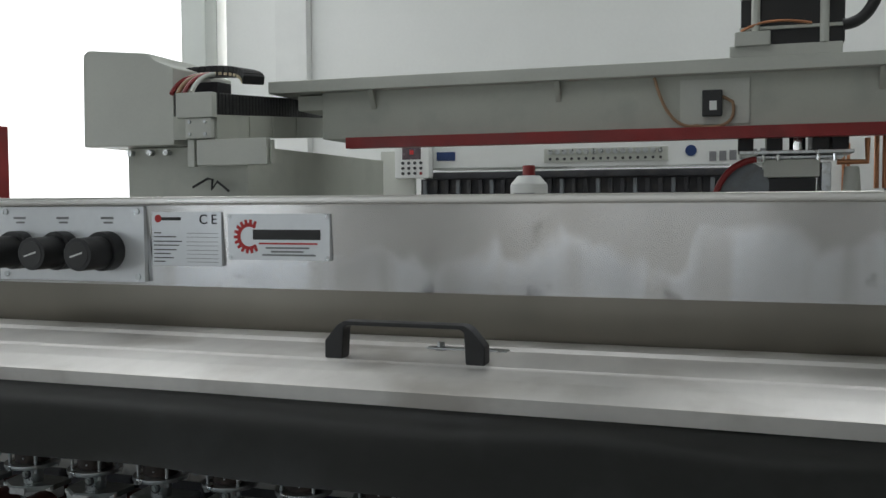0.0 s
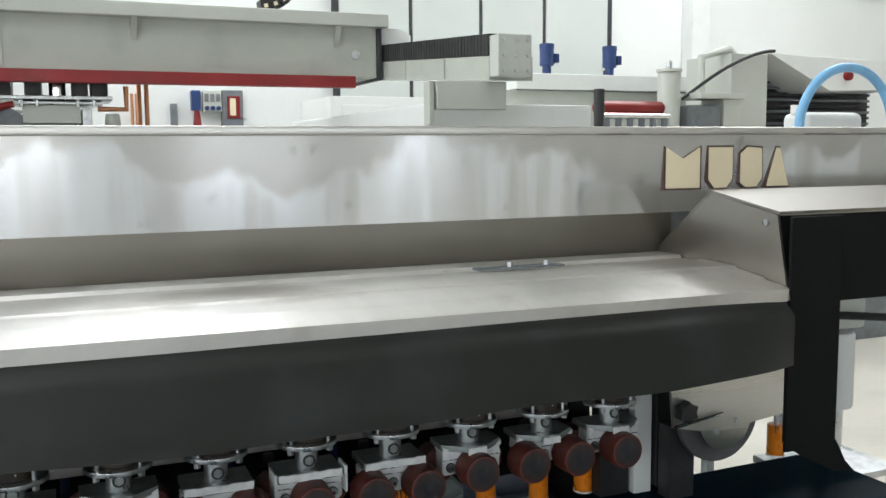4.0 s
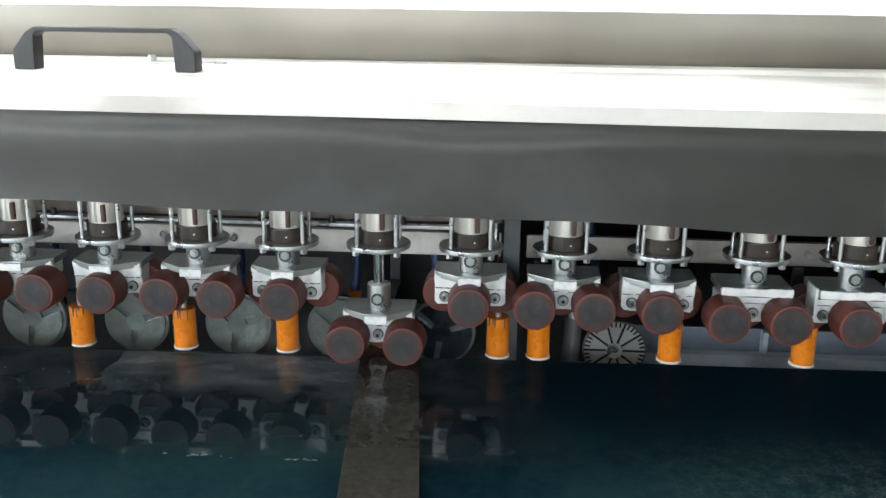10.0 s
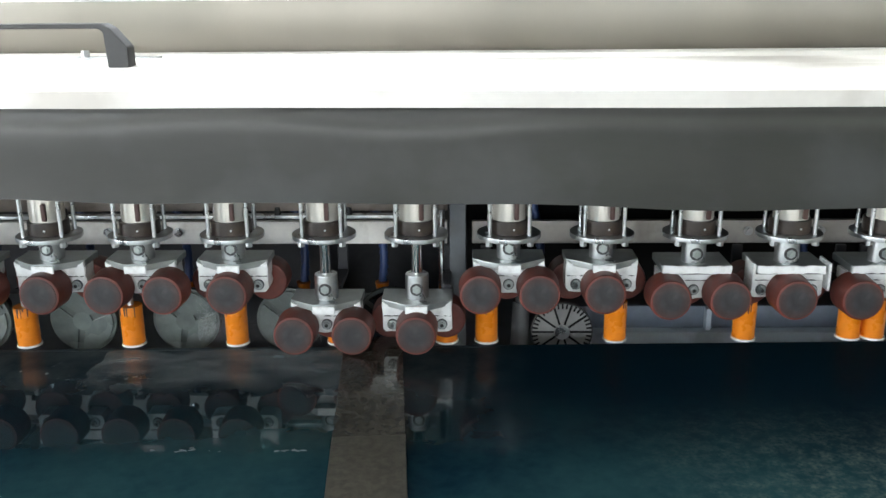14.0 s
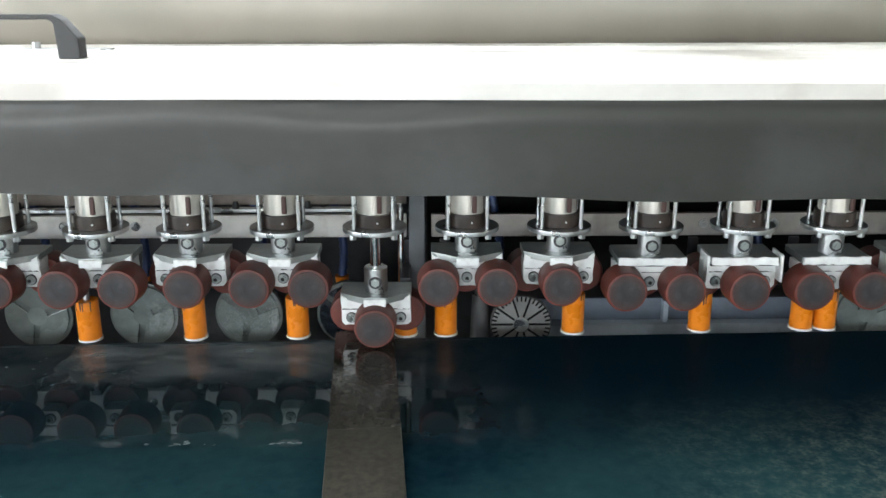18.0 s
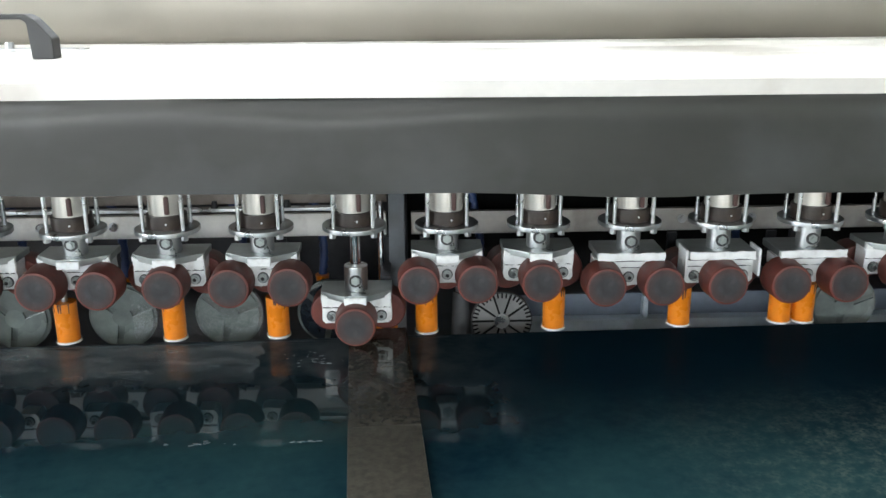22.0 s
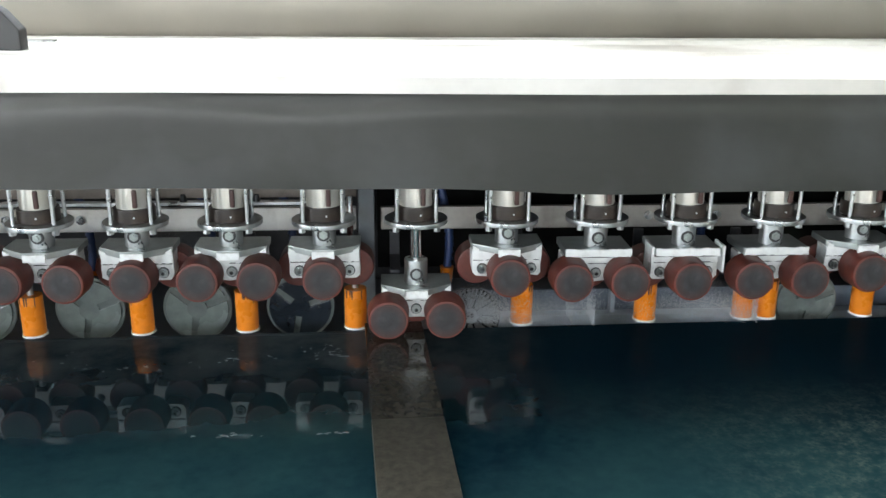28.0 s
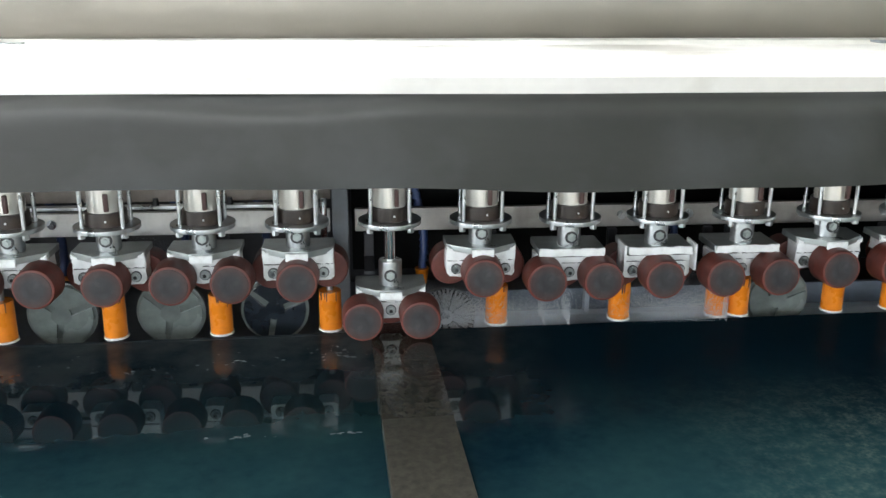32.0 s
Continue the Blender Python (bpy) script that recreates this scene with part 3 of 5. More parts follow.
prof = [(HX0, HZ), (HX0, HZ + 0.0225), (HX0 + 0.017, HZ + 0.0428), (HX0 + 0.026, HZ + 0.0478), (HX1 - 0.026, HZ + 0.0478), (HX1 - 0.017, HZ + 0.0428), (HX1, HZ + 0.0225), (HX1, HZ),
        (HX1 - 0.024, HZ), (HX1 - 0.026, HZ + 0.0383), (HX1 - 0.031, HZ + 0.0423), (HX0 + 0.031, HZ + 0.0423), (HX0 + 0.026, HZ + 0.0383), (HX0 + 0.024, HZ)]
add_prism(hb, prof, "y", HY - 0.012, HY + 0.012, 0.0022)
part("handle", hb, BLACK, lid, "black plastic bridge handle")
# rubber skirt with soft waves
sk = bmesh.new()
NX, NZ = 180, 44
rows_f, rows_b = [], []
for i in range(NX + 1):
    x = XL + (1.30 - XL) * i / NX
    zb = 1.1925 - 0.005 * max(0, min(1, (x - 0.25) / 0.7)) + 0.009 * max(0, min(1, (0.08 - x) / 0.25)) + 0.0022 * math.sin(x * 9.0) + 0.0012 * math.sin(x * 23)
    cf, cb = [], []
    for j in range(NZ + 1):
        v = j / NZ
        z = 1.287 + (zb - 1.287) * v
        crest = 0.25 - 0.06 * math.cos(15.7 * (x - 0.01)) * math.exp(-((x - 0.05) / 0.27) ** 2) + 0.010 * math.sin(x * 11)
        fold = 0.018 * (0.85 + 0.15 * math.sin(x * 6.1 + 1)) / (1 + math.exp(-(v - crest) / 0.030))
        hang = 0.060 - 0.055 * max(0, min(1, (x - 1.0) / 0.3)) ** 2
        y = 0.803 - hang * v - fold + 0.009 * math.exp(-(v / 0.13) ** 6) + 0.005 * v * math.sin(x * 7.3 + 0.5) + 0.003 * math.sin(x * 3.1) * math.sin(v * 5)
        cf.append(sk.verts.new((x, y, z)))
        cb.append(sk.verts.new((x, y + 0.004, z)))
    rows_f.append(cf)
    rows_b.append(cb)
for i in range(NX):
    for j in range(NZ):
        sk.faces.new((rows_f[i][j], rows_f[i][j + 1], rows_f[i + 1][j + 1], rows_f[i + 1][j]))
        sk.faces.new((rows_b[i][j], rows_b[i + 1][j], rows_b[i + 1][j + 1], rows_b[i][j + 1]))
    sk.faces.new((rows_f[i][NZ], rows_b[i][NZ], rows_b[i + 1][NZ], rows_f[i + 1][NZ]))
    sk.faces.new((rows_f[i][0], rows_f[i + 1][0], rows_b[i + 1][0], rows_b[i][0]))
for i in (0, NX):
    for j in range(NZ):
        q = (rows_f[i][j], rows_b[i][j], rows_b[i][j + 1], rows_f[i][j + 1])
        sk.faces.new(q if i == 0 else q[::-1])
part("rubber_skirt", sk, RUBBER, mac, "black rubber skirt with soft waves")
# inner frame behind the pressers
part("inner_back", box((XL, 1.62, 0.35), (1.33, 1.64, 1.49)), DARK, mac)
# added near-black sheet: the deep shade behind the right-hand pressers as colour
part("shade_sheet", box((0.255, 1.46, 0.87), (1.26, 1.465, 1.23), 0.001), CURTAIN_SHADE, mac, "added black sheet for the deep shade behind the pressers")
part("inner_roof", box((XL, 0.84, 1.284), (1.30, 1.10, 1.289)), DARK, mac)
part("rail_upper", box((XL, 1.310, 0.985), (0.222, 1.322, 1.023), 0.002), RAIL, mac, "stained grey steel rail")
# right-hand length in a darker colour than the left
part("rail_upper", box((0.262, 1.310, 0.985), (1.26, 1.322, 1.023), 0.002), DULLRAIL, mac, "stained grey steel rail")
part("rail_bar", box((XL, 1.295, 1.031), (0.2, 1.310, 1.037), 0.001), GALV, mac)
# added sheet, pale so that the left interior reads as lit by bounce
part("lit_inner_sheet", box((XL, 1.352, 1.03), (0.222, 1.357, 1.28), 0.001), LIT_INNER, mac, "added pale stained sheet for the lit left interior")
part("rail_back", box((XL, 1.42, 1.04), (0.222, 1.45, 1.10), 0.002), RAIL, mac)
part("post", box((0.226, 1.288, 0.78), (0.252, 1.32, 1.30), 0.002), FRAME, mac, "dark grey steel post")
part("pipe", tube([(0.213, 1.282, 0.90), (0.213, 1.282, 1.05)], 0.0055), CHROME, mac, "bright steel pipe")
part("cylinder_bridge", box((XL, 1.12, 1.235), (1.29, 1.40, 1.282), 0.003), FRAME, mac)
for i in range(22):
    xx = -1.25 + i * 0.115
    if xx < 0.2 or xx > 0.28:
        b = bmesh.new()
        add_cyl(b, (xx, 1.3085, 1.006), 0.0075, 0.004, "y", 18)
        add_cyl(b, (xx, 1.305, 1.006), 0.0052, 0.006, "y", 6)
        part("rail_bolt", b, GALV, mac)
    if xx < 0.15:
        part("rail_bolt", cyl((xx + 0.05, 1.302, 1.0425), 0.006, 0.011, "z", 12, 0.004), BLACK, mac)
part("base", box((XL, 1.29, 0.06), (1.40, 1.60, 0.80), 0.004), FRAME, mac)
for xx in (-2.4, -0.6, 1.2):
    part("foot", cyl((xx, 1.45, 0.03), 0.05, 0.06), DARK, mac)
part("low_rail", box((0.42, 1.335, 0.797), (1.22, 1.36, 0.820), 0.002), BLUEGREY, mac, "pale blue grey lower frame rail")
part("low_panel", box((0.42, 1.362, 0.80), (1.22, 1.372, 0.858), 0.002), LOWPANEL, mac)
for xx in (0.66, 1.02):
    part("low_stay", box((xx, 1.345, 0.80), (xx + 0.008, 1.362, 0.858)), BLUEGREY, mac)
part("end_wall", box((1.262, 1.245, 0.80), (1.2675, 1.62, 1.234), 0.001), BLACK, mac)
# end post, end cover and curtain
part("end_post", box((1.335, 1.20, 0.80), (1.372, 1.235, 1.30), 0.002), WHITE, mac, "white painted end post")
part("dark_post", box((1.268, 1.21, 0.80), (1.33, 1.24, 1.28), 0.002), BLACK, mac)
part("dark_post", box((1.376, 1.19, 0.86), (1.425, 1.22, 1.28), 0.002), BLACK, mac)
part("end_cover_side", prism([(1.0985, 1.3095), (0.965, 1.410), (0.825, 1.386), (0.80, 1.270), (0.84, 1.275)], "x", 1.304, 1.308), SHEET, mac, "dull steel end cover")
part("end_cover_top", prism([(1.0985, 1.3145), (0.965, 1.4145), (0.820, 1.3905), (0.820, 1.3865), (0.965, 1.4105), (1.0985, 1.3105)], "x", 1.3035, 2.3), SHEET, mac)
part("cover_screw", cyl((1.3025, 0.845, 1.374), 0.005, 0.003, "x", 12), GALV, mac)
part("end_cover_front", prism([(0.822, 1.384), (0.815, 1.26), (0.819, 1.26), (0.826, 1.384)], "x", 1.3085, 2.3), CURTAIN_SHADE, mac)
cu = bmesh.new()
for lo, hi in (((1.3085, 0.800, 1.055), (1.40, 0.8065, 1.384)),):
    add_box(cu, lo, hi, 0.002)
add_prism(cu, [(0.812, 1.38), (0.812, 1.055), (0.85, 1.035), (0.90, 1.03), (0.90, 1.37)], "x", 1.396, 1.402)
add_prism(cu, [(1.312, 1.062), (1.40, 1.062), (1.418, 1.03), (1.436, 1.012), (1.40, 1.016), (1.36, 1.035)], "y", 0.799, 0.8045)
part("end_curtain", cu, CURTAIN_SHADE, mac, "black rubber end curtain")
kb = bmesh.new()
add_box(kb, (1.62, 0.86, 1.396), (1.655, 0.89, 1.445), 0.004)
part("cover_knob", kb, BLACK, mac)
g = bmesh.new()
add_prism(g, [(1.335, 1.10), (1.59, 1.10), (1.615, 1.065), (1.608, 1.0), (1.512, 0.99)] + [(1.456 + 0.055 * math.cos(radians(a)), 1.002 + 0.055 * math.sin(radians(a))) for a in range(-15, -166, -10)] + [(1.345, 1.0)], "y", 1.10, 1.106)
part("disc_guard", g, STEEL, mac, "grey disc guard plate")
part("disc", cyl((1.458, 1.125, 1.006), 0.086, 0.012, "y", 56, bevel=0.002), WORN, mac, "worn grey cutting disc")
for xx, zz in ((1.432, 0.985), (1.478, 0.998)):
    part("guard_bolt", cyl((xx, 1.097, zz), 0.006, 0.006, "y", 6), GALV, mac)
part("disc_bearer", box((1.445, 1.135, 0.80), (1.50, 1.16, 0.84), 0.003), DARK, mac)
part("dark_box", box((1.375, 1.15, 0.80), (1.43, 1.185, 0.985), 0.003), DARK, mac)
part("star_knob", prism([(1.362 + (0.021 if a % 2 else 0.015) * math.cos(a * math.pi / 6), 1.030 + (0.021 if a % 2 else 0.014) * math.sin(a * math.pi / 6)) for a in range(12)], "y", 1.078, 1.098, 0.002), BLACK, mac)
part("guide_rod", tube([(1.34, 1.09, 1.005), (1.44, 1.09, 1.018)], 0.003), CHROME, mac)
part("end_roller", cyl((1.718, 1.18, 0.966), 0.033, 0.05, "y", 32, bevel=0.005), HUB, mac)
part("end_roller_arm", box((1.70, 1.206, 0.955), (1.736, 1.23, 1.30), 0.003), FRAME, mac)

# plates, gauges and badges on the panel
FY = 1.074
gp = part("gauge_plate", box((-1.0, FY - 0.003, 1.379), (-0.717, 1.080, 1.498), 0.001), PLATEM, mac, "brushed aluminium gauge plate")
for xx, zz in ((-0.729, 1.490), (-0.729, 1.388), (-0.985, 1.490), (-0.985, 1.388)):
    part("screw", cyl((xx, FY - 0.004, zz), 0.005, 0.003, "y", 12), GALV, gp)
for xx in (-0.783, -0.869, -0.955):
    b = bmesh.new()
    add_cyl(b, (xx, 1.060, 1.428), 0.031, 0.026, "y", 32, bevel=0.003)
    add_cyl(b, (xx, 1.024, 1.426), 0.0255, 0.052, "y", 32, bevel=0.002)
    body = part("gauge", b, BLACK, mac, "black pressure regulator with a small dial")
    part("dial", cyl((xx, 0.9977, 1.426), 0.0195, 0.001, "y", 28), INK, body)
    part("needle", prism([(-0.013 + xx, 1.423), (xx + 0.010, 1.430), (xx + 0.010, 1.4275), (xx - 0.012, 1.421)], "y", 0.9962, 0.997), WHITE, body)
    part("label_bar", box((xx - 0.014, FY - 0.0036, 1.478), (xx + 0.010, FY - 0.0032, 1.4815)), INKGREY, gp)
    part("label_bar", box((xx - 0.009, FY - 0.0036, 1.471), (xx + 0.008, FY - 0.0032, 1.474)), INKGREY, gp)
ip = part("data_plate", box((-0.7045, FY - 0.0005, 1.406), (-0.5805, 1.080, 1.489), 0.0006), PLATEM, mac, "printed aluminium data plate")
for zz, wd in ((1.456, 0.013), (1.450, 0.04), (1.443, 0.05), (1.437, 0.045), (1.430, 0.04), (1.424, 0.03), (1.4175, 0.035), (1.412, 0.02)):
    part("text_bar", box((-0.7005, FY - 0.0011, zz), (-0.7005 + wd, FY - 0.0007, zz + 0.0016)), INK, ip)
    part("line", box((-0.6415, FY - 0.0011, zz), (-0.5865, FY - 0.0007, zz + 0.0007)), INKGREY, ip)
part("badge_bar", box((-0.6885, FY - 0.0011, 1.476), (-0.6515, FY - 0.0007, 1.481)), INK, ip)
part("badge_mark", cyl((-0.6925, FY - 0.0009, 1.479), 0.006, 0.0005, "y", 20), INKRED, ip)
writing("ce_mark", "C E", 0.021, (-0.6035, FY - 0.0012, 1.477), FACING, INK, ip)
np_ = part("name_plate", box((-0.5695, FY - 0.0005, 1.417), (-0.4005, 1.080, 1.486), 0.0006), PLATEM, mac, "printed name plate with a red gear badge")
gear = bmesh.new()
gx, gz = -0.5335, 1.452
for a in range(62, 303, 20):
    ca, sa = math.cos(radians(a)), math.sin(radians(a))
    pts = [(gx + ca * r - sa * t, gz + sa * r + ca * t) for r, t in ((0.019, -0.0026), (0.0255, -0.0020), (0.0255, 0.0020), (0.019, 0.0026))]
    add_prism(gear, pts, "y", FY - 0.0012, FY - 0.0007)
arc_out = [(gx + 0.0198 * math.cos(radians(a)), gz + 0.0198 * math.sin(radians(a))) for a in range(52, 313, 10)]
arc_in = [(gx + 0.0004 + 0.0148 * math.cos(radians(a)), gz + 0.0148 * math.sin(radians(a))) for a in range(312, 51, -10)]
add_prism(gear, arc_out + arc_in, "y", FY - 0.0011, FY - 0.0006)
part("gear_badge", gear, INKRED, np_, "red half gear badge")
part("badge_bar", box((-0.5265, FY - 0.0013, 1.4475), (-0.4155, FY - 0.0008, 1.4625)), INK, np_)
for zz, a, c in ((1.4405, -0.5165, -0.4205), (1.434, -0.5055, -0.4335), (1.4285, -0.4965, -0.4435), (1.4235, -0.5115, -0.4235)):
    part("text_bar", box((a, FY - 0.0013, zz), (c, FY - 0.0009, zz + 0.0026)), INKRED if zz > 1.44 else INKGREY, np_)
for xx, zz in ((-0.5655, 1.482), (-0.4045, 1.482), (-0.5655, 1.421), (-0.4045, 1.421)):
    part("screw", cyl((xx, FY - 0.0015, zz), 0.0028, 0.002, "y", 10), GALV, np_)
# four raised badge blocks near the end
badge = [[(1.298, 1.410), (1.298, 1.482), (1.335, 1.462), (1.372, 1.482), (1.372, 1.410)], [(1.384, 1.425), (1.384, 1.482), (1.438, 1.482), (1.438, 1.425), (1.425, 1.410), (1.397, 1.410)],
         [(1.450, 1.418), (1.450, 1.470), (1.466, 1.482), (1.499, 1.480), (1.501, 1.425), (1.488, 1.410), (1.462, 1.410)], [(1.506, 1.410), (1.528, 1.480), (1.537, 1.480), (1.559, 1.410)]]
for pts in badge:
    cx, cz = sum(p[0] for p in pts) / len(pts), sum(p[1] for p in pts) / len(pts)
    edge = part("badge_block", prism(pts, "y", 1.0758, 1.0835), BROWN, mac, "dark edged cream badge block")
    part("badge_face", prism([(cx + (x - cx) * 0.91, cz + (z - cz) * 0.93) for x, z in pts], "y", 1.0747, 1.0755), CREAM, edge)

# ---------------- belt and workpiece ----------------
SKEW = 0.0245
belt = thing("conveyor_belt", (0, 0, 0), "wet dark green-black rubber conveyor belt", "belt")
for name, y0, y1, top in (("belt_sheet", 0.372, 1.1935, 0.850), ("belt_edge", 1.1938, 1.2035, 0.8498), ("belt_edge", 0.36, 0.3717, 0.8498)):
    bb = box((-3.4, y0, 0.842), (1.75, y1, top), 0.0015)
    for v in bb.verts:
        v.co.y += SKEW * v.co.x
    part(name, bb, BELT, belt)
bed = thing("conveyor_bed", (0.2, 0.8, 0), "dark steel bed under the conveyor belt", "conveyor")
part("bed_plate", box((-3.0, 0.38, 0.74), (1.72, 1.165, 0.8405), 0.003), DARK, bed)
part("front_beam", box((-3.0, 0.33, 0.72), (1.72, 0.358, 0.835), 0.003), STEEL, bed)
for xx in (-2.6, -0.6, 1.4):
    for yy in (0.45, 1.1):
        part("leg", box((xx, yy, 0), (xx + 0.08, yy + 0.08, 0.74), 0.004), FRAME, bed)
part("end_drum", cyl((1.75, 0.79, 0.800), 0.042, 0.86, "y", 32), DARK, bed)
strip = thing("granite_strip", (0.06, 0.79, 0.850), "wet brown granite strip lying across the belt", "stone slab")
part("slab", box((0.06 - 0.0445, 0.38, 0.8502), (0.06 + 0.0445, 1.198, 0.868), 0.0012), GRANITE, strip)

# beads of water thrown on the belt behind the workpiece
rng = random.Random(11)
wb = bmesh.new()
for cx, cy, n, sx, sy in ((-0.28, 1.10, 14, 0.03, 0.012), (-0.15, 1.12, 22, 0.025, 0.015), (-0.42, 1.07, 10, 0.05, 0.012), (-0.26, 0.875, 12, 0.02, 0.003), (-0.13, 0.872, 9, 0.015, 0.003), (-0.55, 1.08, 8, 0.05, 0.03)):
    for i in range(n):
        r = rng.uniform(0.0005, 0.0014)
        p = Vector((rng.gauss(cx, sx), rng.gauss(cy, sy), 0.8502))
        m = Matrix.Translation(p) @ Matrix.Rotation(rng.uniform(-0.5, 0.5), 4, "Z") @ Matrix.Diagonal((rng.uniform(1.2, 4.5), rng.uniform(0.8, 1.3), 0.7, 1))
        bmesh.ops.create_icosphere(wb, subdivisions=1, radius=r, matrix=m)
drops_ob = built("water_drops", wb, WATER, "scattered bright water beads on the wet belt", "water", "stuff")

# thin water sheet running off behind the workpiece, its paleness painting hazy ripple reflections
rng = random.Random(31)
fm = bmesh.new()
rim = [(-0.40 + 0.40 * i / 30, 0.165 + rng.uniform(-0.004, 0.004)) for i in range(31)] + [(0.0 + rng.uniform(-0.006, 0.006), 0.165 - 0.155 * i / 12) for i in range(1, 12)]
rim += [(0.0 - 0.40 * i / 30, 0.035 * abs(math.sin(i * 0.62)) + rng.uniform(-0.008, 0.008)) for i in range(31)] + [(-0.40 + rng.uniform(-0.006, 0.006), 0.155 * i / 12) for i in range(1, 12)]
add_prism(fm, rim, "z", 0.0, 0.0008)
water_film = tagged(new("water_film", mesh_of("water_film", fm, HAZEFILM)), "thin pale water sheet standing in for hazy ripple reflections on the belt", "water", "", "stuff")
FILM_Y, FILM_Z = 1.022, 0.8504


def spray(n, lo, hi, seed, label, size=1.0):
    """A cloud of fine drops, denser towards the bottom."""
    rng = random.Random(seed)
    verts, faces = [], []
    mid = Vector([(a + b) / 2 for a, b in zip(lo, hi)])
    lumps = [(rng.uniform(lo[0], hi[0]), rng.uniform(0.5, 1.0)) for _ in range(6)]
    for _ in range(n):
        lx, top = rng.choice(lumps)
        x = min(hi[0], max(lo[0], rng.gauss(lx, (hi[0] - lo[0]) * 0.16)))
        z = lo[2] + (hi[2] - lo[2]) * min(1.0, abs(rng.gauss(0, 0.42))) * top
        p = Vector((x, rng.uniform(lo[1], hi[1]), z)) - mid
        r, b = rng.uniform(0.00024, 0.00048) * size, len(verts)
        verts += [p + Vector(d) * r for d in ((1, 1, 1), (1, -1, -1), (-1, 1, -1), (-1, -1, 1))]
        faces += [(b, b + 1, b + 2), (b, b + 3, b + 1), (b, b + 2, b + 3), (b + 1, b + 3, b + 2)]
    me = bpy.data.meshes.new("water_spray")
    me.from_pydata(verts, [], faces)
    me.materials.append(MIST)
    ob = new("water_spray", me)
    ob.location = mid
    return tagged(ob, label, "water", "", "stuff")


SPRAYS = [(spray(20000, (0.36, 1.205, 0.852), (0.60, 1.262, 0.93), 3, "pale mist of fine water drops behind the belt"), 26.0, 32.0),
          (spray(15000, (0.56, 1.205, 0.852), (0.86, 1.262, 0.925), 5, "pale mist of fine water drops behind the belt"), 26.3, 32.0),
          (spray(6000, (-0.17, 1.205, 0.852), (0.02, 1.262, 0.94), 8, "thin haze of water drops beside the workpiece", 0.55), 0.0, 22.5)]

# ---------------- pressers ----------------
PX0, PITCH, PY, UP, DOWN = 0.0422, 0.1362, 1.182, 0.9625, 0.8995
KS = range(-9, 10)


def ragged(pts, seed, step=0.007, amount=0.0009):
    """The same outline with chipped, uneven edges."""
    rng = random.Random(seed * 7 + 3)
    out = []
    for (ax, az), (bx, bz) in zip(pts, pts[1:] + pts[:1]):
        n = max(1, int(math.hypot(bx - ax, bz - az) / step))
        for i in range(n):
            v = i / n
            out.append((ax + (bx - ax) * v + rng.uniform(-amount, amount), az + (bz - az) * v + rng.uniform(-amount, amount)))
    return out


